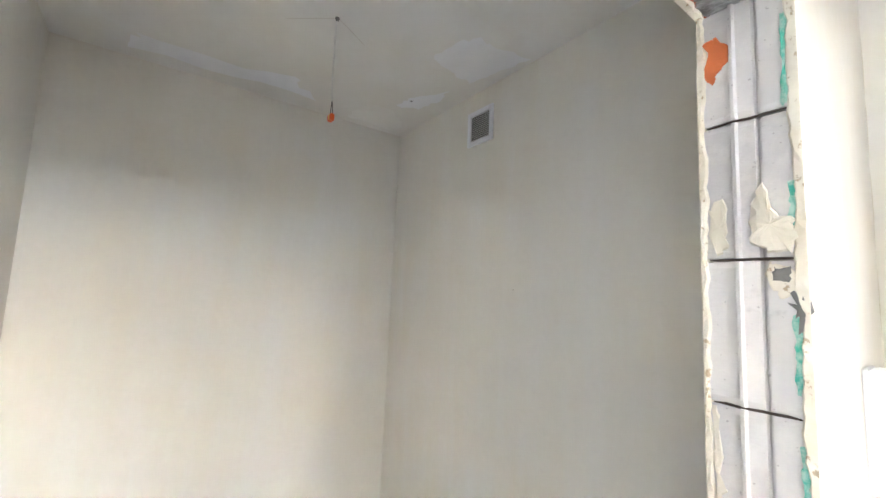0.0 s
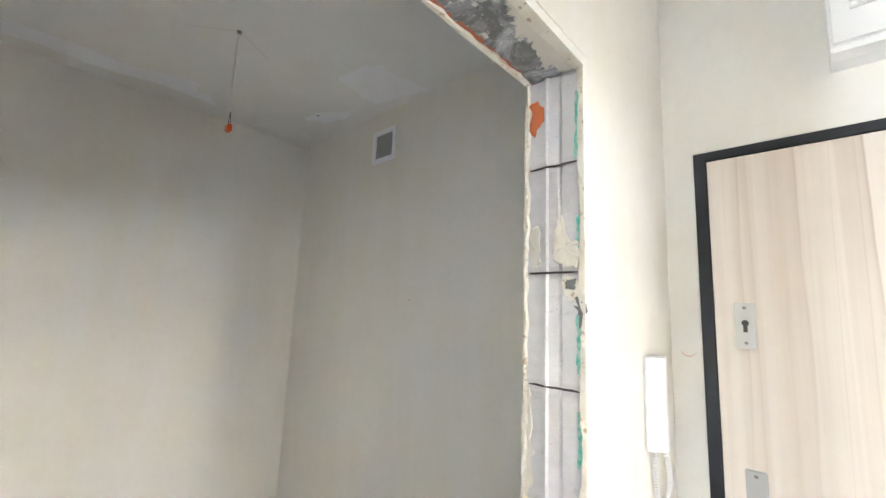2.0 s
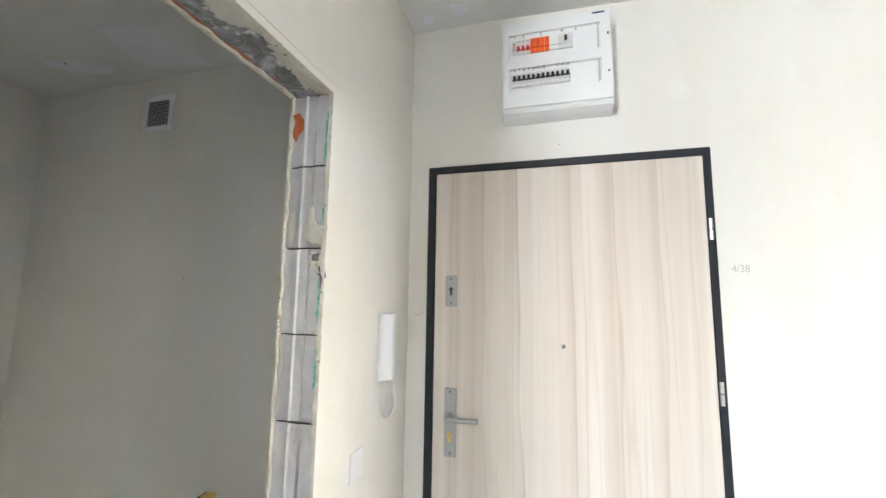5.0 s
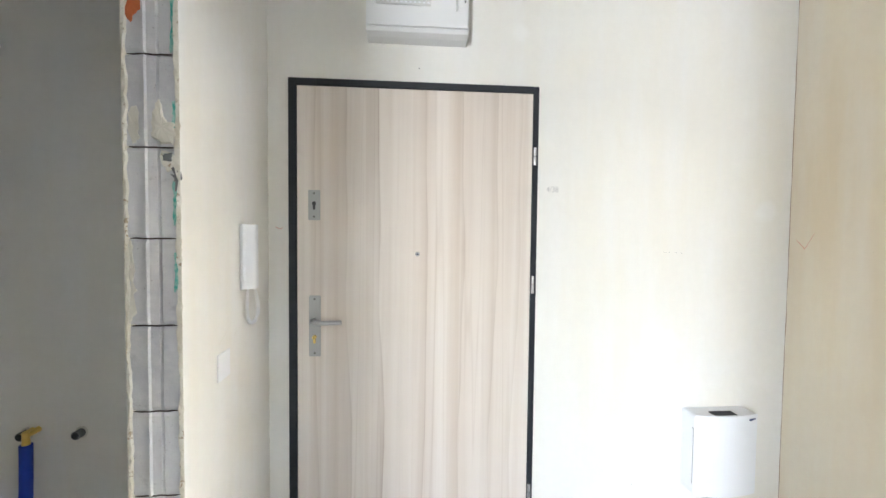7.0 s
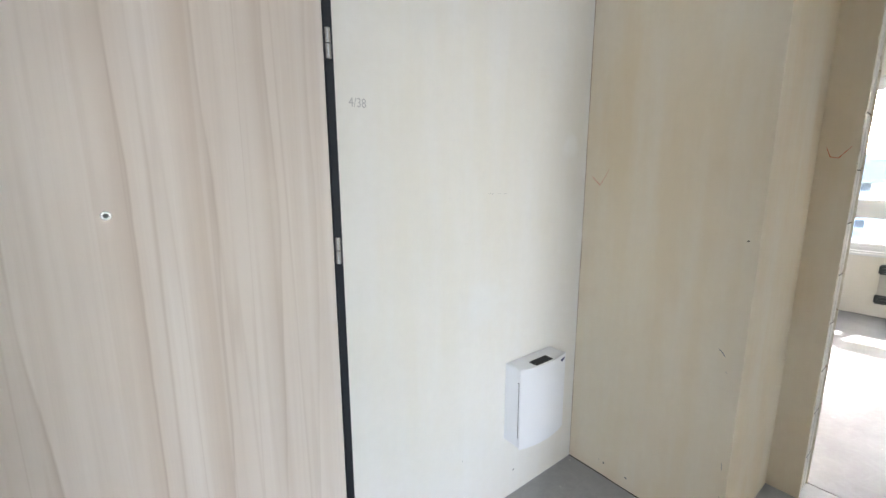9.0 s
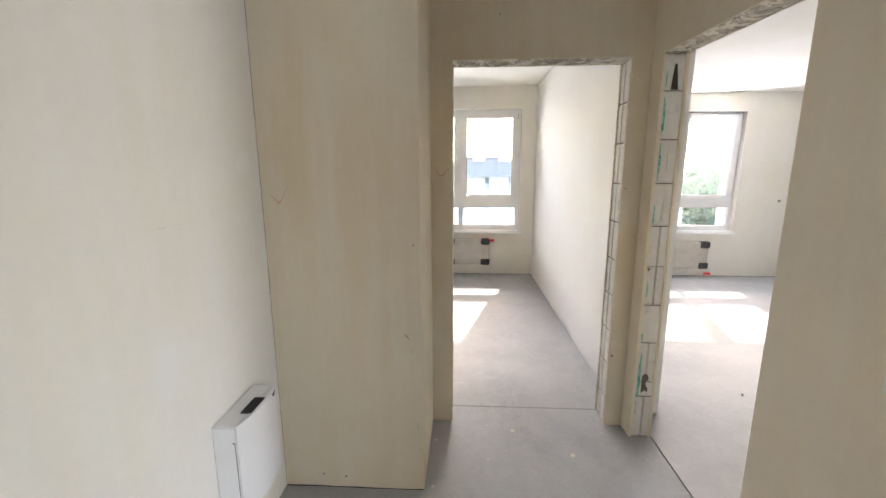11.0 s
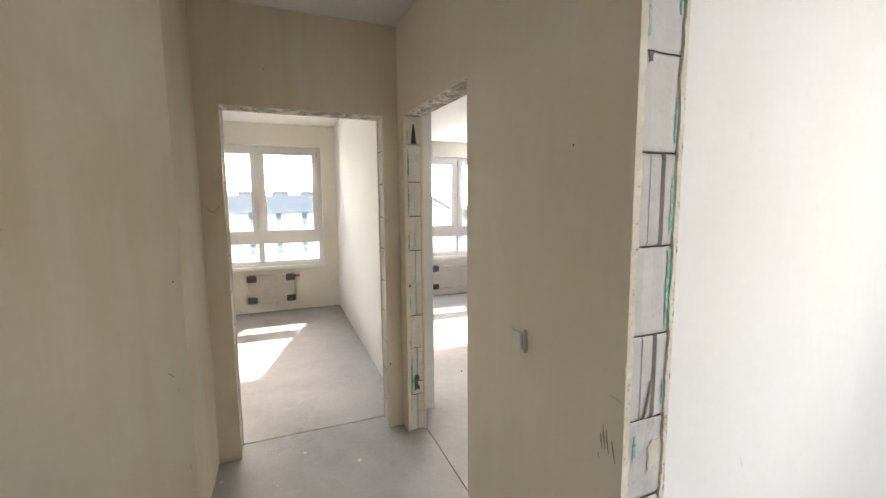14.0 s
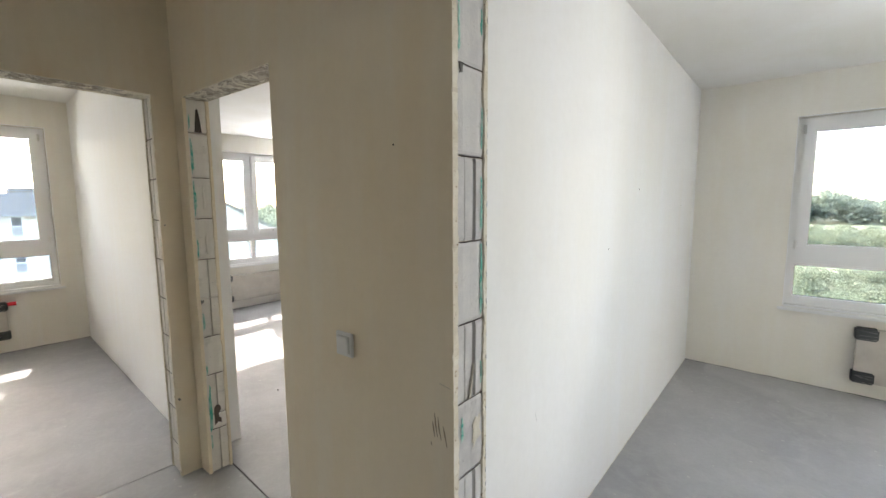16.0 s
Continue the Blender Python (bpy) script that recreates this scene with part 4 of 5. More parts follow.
# ---- radiators, still wrapped ----
def radiator(name_label, a0, a1, z0, z1, to3, red_at, red_z):
    r = thing("radiator", name_label, "radiator", group="wrapped radiators")
    rng = random.Random(round(a0 * 100))
    bm = boxed(a0, a1, -0.105, -0.035, z0, z1, bevel=0.008)
    part("panel", mapped(bm, to3), FILM, r, "steel panel wrapped in beige film")
    # folds of film
    for k in range(7):
        bm = bmesh.new()
        z = z0 + 0.05 + (z1 - z0 - 0.1) * rng.random()
        a = a0 + (a1 - a0) * rng.random() * 0.5
        stroke(bm, [(a + t * 0.05, z + rng.uniform(-0.006, 0.006)) for t in range(6)], lambda p, q, h: to3(p, -0.1055 - h, q), w=0.006, h=0.001)
        part("film_fold", bm, ABS_GREY, r)
    for a in (a0, a1 - 0.115):
        for z in (z0 - 0.006, z1 - 0.084):
            sgn = -0.012 if a == a0 else 0.012
            bm = boxed(a + min(sgn, 0), a + 0.115 + max(sgn, 0), -0.118, -0.028, z, z + 0.09, bevel=0.010)
            c = part("corner_protector", mapped(bm, to3), FOAM, r, "dark foam corner protector")
            bm = bmesh.new()
            for k in range(3):
                stroke(bm, [(a + 0.01, z + 0.015 + k * 0.025), (a + 0.105, z + 0.02 + k * 0.025 + rng.uniform(-0.01, 0.01))], lambda p, q, h: to3(p, -0.1182 - h, q), w=0.003)
            part("tape", bm, ABS_GREY, c)
    for a in (a0 + 0.2, a1 - 0.2):
        part("bracket", mapped(boxed(a - 0.015, a + 0.015, -0.036, 0.0, z0 + 0.08, z1 - 0.08), to3), ENAMEL, r)
    inlet = bmesh.new()
    tube(inlet, (red_at - 0.045, -0.07, red_z), (red_at + 0.035, -0.07, red_z), 0.018, 0.020, n=14)
    v = part("valve_cap", mapped(inlet, to3), RED, r, "red protective valve cap")
    part("cap_end", mapped(tube(bmesh.new(), (red_at + 0.035, -0.07, red_z), (red_at + 0.047, -0.07, red_z), 0.013, n=12), to3), ABS, v)
    for s in (-0.03, 0.03):
        pb = tube(bmesh.new(), (a1 - 0.25 + s, -0.07, z0), (a1 - 0.25 + s, -0.07, z0 - 0.05), 0.008, n=10)
        sweep(pb, [(a1 - 0.25 + s, -0.07, z0 - 0.05), (a1 - 0.25 + s, -0.06, z0 - 0.085), (a1 - 0.25 + s, 0.0, z0 - 0.09)], 0.008)
        part("supply_pipe", mapped(pb, to3), ABS, r)
    return r


RZ = (0.14, 0.555)
radiator("beige film-wrapped panel radiator with foam corners under bedroom window", 0.605, 1.215, 0.165, 0.541, lambda a, d, z: (XF + d, -a, z), 1.255, 0.52)
radiator("beige film-wrapped panel radiator with foam corners under tilted window", 3.33, 4.31, 0.135, 0.51, lambda a, d, z: (XF + d, -a, z), 4.35, 0.05)
radiator("beige film-wrapped panel radiator with foam corners under living window", -1.1, -0.06, *RZ, lambda a, d, z: (a, YL - d, z), -1.15, 0.50)


# ---- rough openings: blocks, plaster lips, lintels ----
def block(parent, to3, w, z0, z1, rng, style, proud=0.004, stone=None):
    """One wall block seen end on: w wide, with a rib and a groove down its face. to3(a, d, z), d into the wall."""
    g = 0.0028
    e0, e1 = rng.uniform(-0.002, 0.002), rng.uniform(-0.002, 0.002)
    if style == "rib":
        prof = [(0, .001), (.34, 0), (.36, -.007), (.40, -.007), (.42, 0), (.60, .001), (.62, .010), (.65, .010), (.67, .001), (1, .001)]
    elif style == "rib2":
        prof = [(0, .002), (.30, .001), (.32, -.001), (.34, .001), (.58, 0), (.605, .007), (.645, .008), (.67, -.003), (.72, -.003), (.74, 0), (1, .001)]
    elif style == "groove":
        prof = [(0, .001), (.48, 0), (.50, .012), (.56, .012), (.58, 0), (1, .002)]
    else:
        prof = [(0, .002), (.25, 0), (.5, .001), (.75, 0), (1, .002)]
    zs = [z0 + g, z0 + g + 0.01, (z0 + z1) / 2, z1 - g - 0.01, z1 - g]
    bm = bmesh.new()
    rows = []
    for j, z in enumerate(zs):
        cut = 0.0025 if j in (0, 4) else 0
        rows.append([bm.verts.new(to3(a * w, proud + d + cut + rng.uniform(-0.0004, 0.0004), z + (e0 * (1 - a) + e1 * a if j < 2 else 0))) for a, d in prof])
    for r, s in zip(rows, rows[1:]):
        for k in range(len(prof) - 1):
            bm.faces.new([r[k], r[k + 1], s[k + 1], s[k]])
    back = [[bm.verts.new(to3(a, REC - 0.001, z)) for a in (0, w)] for z in (z0 + g, z1 - g)]
    bm.faces.new([*rows[0], back[0][1], back[0][0]])
    bm.faces.new([*rows[-1], back[1][1], back[1][0]])
    bm.faces.new([*[r[0] for r in rows], back[1][0], back[0][0]])
    bm.faces.new([*[r[-1] for r in rows], back[1][1], back[0][1]])
    bmesh.ops.recalc_face_normals(bm, faces=bm.faces)
    return part("block", bm, stone or BLOCK, parent)


def lip(parent, to3, a_face, a_in, z0, z1, rng, mat):
    """The broken edge of the plaster beside the blocks: straight at the wall's face, ragged towards the blocks."""
    n = int((z1 - z0) / 0.012)
    bm = bmesh.new()
    rows, wob = [], 0.0
    for k in range(n + 1):
        z = z0 + (z1 - z0) * k / n
        wob = wob * 0.72 + rng.uniform(-0.0024, 0.0024)
        chip = rng.uniform(0.003, 0.008) if rng.random() < 0.09 else 0.0
        s = 1 if a_in > a_face else -1
        ai = a_in + s * wob
        rows.append([bm.verts.new(to3(*p)) for p in ((a_face, REC, z), (a_face, 0.0 + chip * 0.6, z), (a_face + s * 0.003, rng.uniform(-0.0008, 0.0004) + chip * 0.3, z),
                                                     (ai - s * 0.003, rng.uniform(-0.0012, 0.001), z), (ai, 0.0045, z), (ai, REC, z))])
    for r, s in zip(rows, rows[1:]):
        for k in range(5):
            bm.faces.new([r[k], r[k + 1], s[k + 1], s[k]]).material_index = 1 if k < 1 else 0
    for r in (rows[0], rows[-1]):
        bm.faces.new(r)
    bmesh.ops.recalc_face_normals(bm, faces=bm.faces)
    return part("plaster_edge", bm, [mat, parent.data.materials[0]], parent)


def green_drips(parent, to3, a, spans, rng):
    """Primer that was brushed on the blocks before plastering."""
    for z0, z1 in spans:
        w = rng.uniform(0.003, 0.0065)
        ol = [(a - w, z0), (a + w * 0.6, z0 + 0.01), (a + w, (z0 + z1) / 2), (a + w * 0.5, z1), (a - w, z1)]
        part("primer_streak", blob(ol, lambda p, q, h: to3(p, 0.0035 - h, q), 0.0012, rng, rough=0.34, steps=18, size=0.008), GREEN_PRIMER, parent)


def rough_jamb(parent, to3, w, joints, styles, seed, green_a=(), lips=(0.016, 0.014), mat=None, stone=None):
    rng = random.Random(seed)
    l0, l1 = lips
    inner = lambda a, d, z: to3(l0 * 0.6 + a, d, z)
    for k, (z0, z1) in enumerate(zip(joints, joints[1:])):
        block(parent, inner, w - (l0 + l1) * 0.6, z0, z1, rng, styles[k % len(styles)], stone=stone)
    lip(parent, to3, 0.0, l0, joints[0], joints[-1], rng, mat or PLASTER_EDGE)
    lip(parent, to3, w, w - l1, joints[0], joints[-1], rng, mat or PLASTER_EDGE)
    # a dark mortar gap behind the joints
    bm = bmesh.new()
    for z in joints[1:-1]:
        if rng.random() < 0.9:
            q = [(l0 * 1.1 + (w - l0 - l1) * t / 7, z + rng.uniform(-0.0012, 0.0012)) for t in range(8)]
            stroke(bm, q, lambda p, q_, h: to3(p, 0.0062 - h, q_), w=0.0046)
    if bm.verts:
        part("open_joint", bm, CRACK, parent)
    else:
        bm.free()
    for a, spans in green_a:
        green_drips(parent, to3, a, spans, rng)
    return rng


# bathroom doorway: jamb that faces -y, seen from the hall
bj = lambda a, d, z: (-a, BATH[1] + d, z)           # a = 0 at the hall's face
BJZ = [0.0, 0.08, 0.30, 0.525, 0.75, 0.972, 1.194, 1.417, 1.645, 1.875, BATH[2]]
bjr = lambda a, d, z: bj(TB - a, d, z)              # from the bathroom's face
rng = rough_jamb(wall_bath, bjr, TB, BJZ, ["rib"], 5, [(0.112, [(1.88, 2.03), (1.68, 1.76), (1.45, 1.56), (1.28, 1.38)])], lips=(0.010, 0.013))
on_bj = lambda p, q, h: bjr(p, 0.003 - h, q)
part("orange_smear", blob([(0.009, 2.035), (0.026, 2.035), (0.037, 2.01), (0.038, 1.975), (0.024, 1.948), (0.010, 1.972)], on_bj, 0.0025, rng), ORANGE_FOAM, wall_bath)
part("plaster_smear", blob([(0.060, 1.71), (0.078, 1.765), (0.095, 1.715), (0.112, 1.70), (0.112, 1.655), (0.085, 1.652), (0.068, 1.672)], on_bj, 0.006, rng, 0.06), GYPSUM, wall_bath)
part("plaster_smear", blob([(0.012, 1.73), (0.030, 1.75), (0.026, 1.70), (0.042, 1.672), (0.020, 1.66)], on_bj, 0.002, rng, 0.09), GYPSUM, wall_bath)
part("plaster_smear", blob([(0.085, 1.640), (0.110, 1.638), (0.112, 1.60), (0.094, 1.58), (0.084, 1.605)], on_bj, 0.002, rng, 0.12), PLASTER_EDGE, wall_bath)
part("dark_smear", blob([(0.088, 1.632), (0.106, 1.630), (0.104, 1.612), (0.09, 1.612)], on_bj, 0.0035, rng, 0.2), GREY_SMEAR, wall_bath)
part("dark_smear", blob([(0.106, 1.60), (0.114, 1.60), (0.113, 1.54), (0.107, 1.555)], on_bj, 0.0025, rng, 0.2), GREY_SMEAR, wall_bath)
part("plaster_smear", blob([(0.012, 1.41), (0.026, 1.40), (0.018, 1.32), (0.022, 1.24), (0.012, 1.20)], on_bj, 0.003, rng, 0.06), GYPSUM, wall_bath)
# its lintel
nl = 44
rngl = random.Random(9)
bm = bmesh.new()
cols = []
for i in range(nl + 1):
    y = BATH[0] + (BATH[1] + REC - BATH[0]) * i / nl
    cols.append([bm.verts.new((-TB + 0.010 + (TB - 0.020) * j / 8, y, BATH[2] + rngl.uniform(-0.0015, 0.0025))) for j in range(9)])
for a, b in zip(cols, cols[1:]):
    for j in range(8):
        bm.faces.new([a[j], a[j + 1], b[j + 1], b[j]])
part("lintel_soffit", bm, LINTEL_BATH, wall_bath)


def lintel_lip(parent, to3, u0, u1, a0, a1, seed, mat=None):
    """Ragged plaster edge along a lintel. to3(u, a, d): d downwards from the soffit."""
    r = random.Random(seed)
    n = int((u1 - u0) / 0.012)
    bm, rows, wob = bmesh.new(), [], 0.0
    s = 1 if a1 > a0 else -1
    for k in range(n + 1):
        u = u0 + (u1 - u0) * k / n
        wob = wob * 0.7 + r.uniform(-0.0025, 0.0025)
        ai = a1 + s * wob
        rows.append([bm.verts.new(to3(*p)) for p in ((u, a0, -0.022), (u, a0, 0.0), (u, a0 + s * 0.003, r.uniform(0, 0.0012)), (u, ai - s * 0.003, r.uniform(-0.001, 0.001)), (u, ai, -0.006), (u, ai, -0.022))])
    for p, q in zip(rows, rows[1:]):
        for k in range(5):
            bm.faces.new([p[k], p[k + 1], q[k + 1], q[k]]).material_index = 1 if k < 1 else 0
    for p in (rows[0], rows[-1]):
        bm.faces.new(p)
    bmesh.ops.recalc_face_normals(bm, faces=bm.faces)
    part("plaster_edge", bm, [mat or PLASTER_EDGE, parent.data.materials[0]], parent)


lx = lambda u, a, d: (-TB + a, u, BATH[2] - 0.004 - d)
lintel_lip(wall_bath, lx, BATH[0], BATH[1] + REC, 0.0, 0.011, 1)
lintel_lip(wall_bath, lx, BATH[0], BATH[1] + REC, TB, TB - 0.022, 2)

# end of the hall's south wall
be = lambda a, d, z: (XL + d, YS - a, z)
BEZ = [0.0, 0.205, 0.44, 0.686, 0.926, 1.167, 1.411, 1.655, 1.904, 2.12]
rng = rough_jamb(wall_switch, be, TS, BEZ, ["rib2", "plain", "rib2", "plain", "rib2", "plain", "rib2", "plain", "plain"], 21,
                 [(0.140, [(1.44, 1.60), (1.24, 1.40), (1.18, 1.26), (1.68, 1.80), (0.96, 1.03)]), (0.034, [(1.93, 2.10)]), (0.138, [(2.0, 2.07)]), (0.045, [(0.80, 0.88)])], lips=(0.026, 0.018))
on_be = lambda p, q, h: be(p, 0.003 - h, q)
part("dark_smear", blob([(0.034, 1.90), (0.05, 1.905), (0.048, 1.885), (0.036, 1.875)], on_be, 0.003, rng, 0.15), GREY_SMEAR, wall_switch)
part("plaster_smear", blob([(0.075, 0.93), (0.084, 0.93), (0.098, 1.03), (0.093, 1.04)], on_be, 0.005, rng, 0.03), GYPSUM, wall_switch)
part("plaster_smear", blob([(0.10, 0.85), (0.135, 0.87), (0.14, 0.78), (0.11, 0.74)], on_be, 0.002, rng, 0.12), GYPSUM, wall_switch)
for z in (1.55, 1.50, 1.47, 1.30, 0.83):
    part("chip", blob([(0.006, z), (0.014, z + 0.008), (0.016, z - 0.012), (0.008, z - 0.014)], on_be, 0.002, rng, 0.2), CRACK, wall_switch)

# second bedroom doorway: jamb that faces -x
dj = lambda a, d, z: (D2[1] + d, YS - a, 1.52 + (z - 1.52) * 0.925 if z > 0.01 else z)
D2Z = [0.0, 0.15, 0.248, 0.501, 0.738, 0.972, 1.206, 1.445, 1.68, 1.933, 2.12]
rng = rough_jamb(wall_switch, dj, TS, D2Z, ["groove", "plain", "groove", "plain", "groove", "groove", "plain", "plain", "plain", "plain"], 33,
                 [(0.034, [(1.955, 2.03), (1.70, 1.90), (1.46, 1.66), (1.22, 1.32), (0.78, 0.88), (0.50, 0.56), (0.14, 0.33), (0.03, 0.12)]), (0.041, [(1.72, 1.82), (1.50, 1.60), (0.80, 0.84), (0.20, 0.31), (0.15, 0.24)])], lips=(0.024, 0.022), mat=PLASTER_HALL_SHADED, stone=BLOCK_PALE)
on_dj = lambda p, q, h: dj(p, 0.0032 - h, q)
# hand-hole and wedge in the blocks: flat dark plates painted as the hollows' shade
part("wedge_hole", prism(bmesh.new(), [(0.064, 1.938), (0.110, 1.938), (0.101, 2.02), (0.092, 2.066), (0.085, 2.070), (0.078, 2.06), (0.070, 2.0)], on_dj, 0.0004, 0.0012), CRACK, wall_switch)
arch = [(0.060, 0.175), (0.060, 0.25)] + [(0.084 - 0.024 * math.cos(t * math.pi / 8), 0.275 + 0.026 * math.sin(t * math.pi / 8)) for t in range(9)] + [(0.108, 0.262), (0.096, 0.255), (0.090, 0.235), (0.098, 0.215), (0.108, 0.21), (0.108, 0.18), (0.085, 0.192)]
part("hand_hole", prism(bmesh.new(), arch, on_dj, 0.0004, 0.0012), HOLE_SHADE, wall_switch)
for ol in ([(0.026, 0.15), (0.045, 0.16), (0.052, 0.25), (0.046, 0.36), (0.050, 0.42), (0.040, 0.44), (0.030, 0.35)], [(0.028, 1.50), (0.040, 1.49), (0.044, 1.58), (0.038, 1.67), (0.030, 1.64)],
           [(0.028, 1.74), (0.040, 1.73), (0.046, 1.80), (0.042, 1.88), (0.032, 1.89)], [(0.028, 1.24), (0.038, 1.22), (0.042, 1.30), (0.034, 1.33)], [(0.03, 0.80), (0.042, 0.79), (0.044, 0.86), (0.034, 0.885)]):
    part("primer_streak", blob(ol, on_dj, 0.0014, rng, 0.05, size=0.03), GREEN_PRIMER, wall_switch)
part("relief", blob([(0.085, 1.50), (0.10, 1.505), (0.098, 1.62), (0.092, 1.64), (0.086, 1.60)], on_dj, 0.004, rng, 0.03), BLOCK_PALE, wall_switch)
part("relief", blob([(0.085, 1.24), (0.10, 1.235), (0.098, 1.35), (0.092, 1.37), (0.086, 1.34)], on_dj, 0.004, rng, 0.03), BLOCK_PALE, wall_switch)
part("dark_smear", blob([(0.026, 0.965), (0.042, 0.97), (0.04, 0.94), (0.028, 0.938)], on_dj, 0.004, rng, 0.2), GREY_SMEAR, wall_switch)

# first bedroom doorway: both jambs
D1Z = [0.0, 0.175, 0.39, 0.592, 0.805, 1.016, 1.232, 1.445, 1.662, 1.872, D1[2]]
rough_jamb(wall_bed, lambda a, d, z: (XD + a, D1[0] - d, z), TD, D1Z, ["groove"], 41, [(0.03, [(1.3, 1.36)])], lips=(0.02, 0.014), stone=BLOCK_PALE)
rough_jamb(wall_bed, lambda a, d, z: (XD + a, D1[1] + d, z), TD, D1Z, ["groove"], 42, lips=(0.02, 0.014), stone=BLOCK_PALE)


def thin_lintel(parent, axis, u0, u1, w0, w, top, seed):
    """The rough underside of a doorway's head."""
    r = random.Random(seed)
    to = (lambda u, a, d: (u, w0 - a, top - d)) if axis == "x" else (lambda u, a, d: (w0 + a, u, top - d))
    n, bm, rows = 40, bmesh.new(), []
    for i in range(n + 1):
        rows.append([bm.verts.new(to(u0 + (u1 - u0) * i / n, 0.006 + (w - 0.012) * j / 6, r.uniform(-0.006, 0.0))) for j in range(7)])
    for p, q in zip(rows, rows[1:]):
        for j in range(6):
            bm.faces.new([p[j], p[j + 1], q[j + 1], q[j]])
    part("lintel_soffit", bm, LINTEL_THIN, parent)
    lintel_lip(parent, lambda u, a, d: to(u, a, d - 0.001), u0, u1, 0.0, 0.010, seed + 1)
    lintel_lip(parent, lambda u, a, d: to(u, a, d - 0.001), u0, u1, w, w - 0.010, seed + 2)


thin_lintel(wall_switch, "x", D2[0], D2[1] + REC, YS, TS, D2[2], 60)
thin_lintel(wall_bed, "y", D1[0] - REC, D1[1] + REC, XD, TD, D1[2], 70)

# ---- marks, cracks, repairs ----
rng = random.Random(77)


def crack(parent, a, b, w=0.003, wob=0.0012, mat=None, off=(0, 0, 0)):
    a, b = Vector(a), Vector(b)
    n = max(6, int((b - a).length / 0.06))
    pts = []
    for k in range(n + 1):
        pts.append(a.lerp(b, k / n) + Vector([rng.uniform(-wob, wob) for _ in range(3)]) + Vector(off))
    part("crack", sweep(bmesh.new(), pts, w / 2, n=5), mat or CRACK, parent)


crack(wall_entrance, (0.0, 0.0, 0.0), (0.0, 0.0, H), 0.0022, mat=PLASTER_EDGE)
crack(wall_entrance, (XR, 0.0, 0.0), (XR, 0.0, H), 0.0036, mat=HAIRLINE)
crack(wall_bath, (0.0, 0, H), (0.0, BATH[0], H), 0.003, mat=PLASTER_EDGE)
crack(wall_entrance, (0.0, 0, H), (XR, 0, H), 0.002, mat=PLASTER_EDGE)
crack(wall_stub, (XR, YA, 0.0), (XR, 0, 0.0), 0.008, 0.002)
crack(facade_east, (XF, -1.855, 0.0), (XF, 1.2, 0.0), 0.008, 0.002)
crack(facade_east, (XF, YL, 0.0), (XF, YS - TS, 0.0), 0.008, 0.002)
crack(facade_south, (-4, YL, 0.0), (XL, YL, 0.0), 0.006, 0.002)
crack(wall_living, (XL, YL, 0.0), (XL, YS - TS, 0.0), 0.005, 0.002, mat=PLASTER_EDGE)

door_wall, hall_s = on_y(0), (lambda a, b, h: (a, YS + h, b))
hall_r, bed_w, liv_w, west_w = (lambda a, b, h: (XR - h, a, b)), (lambda a, b, h: (XD - h, a, b)), (lambda a, b, h: (XL - h, a, b)), (lambda a, b, h: (h, a, b))
num = lettering("flat_number", "4/38", 0.036, Matrix.Translation((1.205, -0.0008, 1.622)) @ pose(0, 0, 0, 90), FAINT, wall_entrance)
num.scale = (0.85, 1.0, 1.0)


def mark(name, parent, plane, lines, mat, w=0.002):
    bm = bmesh.new()
    for l in lines:
        stroke(bm, l, plane, w)
    part(name, bm, mat, parent)


mark("pencil_dash", wall_entrance, door_wall, [[(1.72, 1.362), (1.75, 1.361)], [(1.77, 1.361), (1.785, 1.362)], [(1.80, 1.361), (1.815, 1.361)]], PENCIL)
mark("pencil_tick", wall_entrance, door_wall, [[(0.028, 1.462), (0.038, 1.452), (0.05, 1.45), (0.068, 1.462)]], CHALK, 0.0018)
mark("red_tick", wall_stub, hall_r, [[(-0.035, 1.425), (-0.075, 1.385), (-0.088, 1.40)], [(-0.075, 1.385), (-0.115, 1.452)]], CHALK, 0.0032)
mark("red_tick", wall_bed, bed_w, [[(-0.705, 1.535), (-0.72, 1.497), (-0.745, 1.492), (-0.778, 1.535)]], CHALK, 0.0035)
mark("pencil_tick", wall_entrance, door_wall, [[(1.60, 0.30), (1.604, 0.304)]], PENCIL, 0.004)
mark("finger_smear", wall_switch, hall_s, [[(1.118, 0.862), (1.112, 0.835), (1.104, 0.80)], [(1.138, 0.885), (1.134, 0.85), (1.126, 0.815)], [(1.150, 0.895), (1.147, 0.86), (1.140, 0.822)],
                                           [(1.158, 0.865), (1.155, 0.845), (1.150, 0.818)], [(1.165, 0.80), (1.162, 0.785)]], SMEAR, 0.0062)
mark("scratch", wall_switch, hall_s, [[(1.09, 0.985), (1.13, 0.992)]], PENCIL, 0.003)
mark("scratch", wall_stub, hall_r, [[(-0.60, 0.80), (-0.612, 0.79), (-0.624, 0.775)], [(-0.63, 0.72), (-0.635, 0.715)], [(-0.16, 0.075), (-0.165, 0.072)], [(-0.655, 0.36), (-0.658, 0.33)], [(-0.66, 0.22), (-0.664, 0.215)]], PENCIL, 0.0045)
mark("scratch", wall_living, liv_w, [[(-2.436, 0.71), (-2.448, 0.67)]], PENCIL, 0.003)
mark("scratch", wall_bath, west_w, [[(-0.35, 1.095), (-0.30, 1.108)], [(-0.345, 1.088), (-0.30, 1.102)], [(-0.46, 1.09), (-0.40, 1.12)]], PLASTER_EDGE, 0.003)
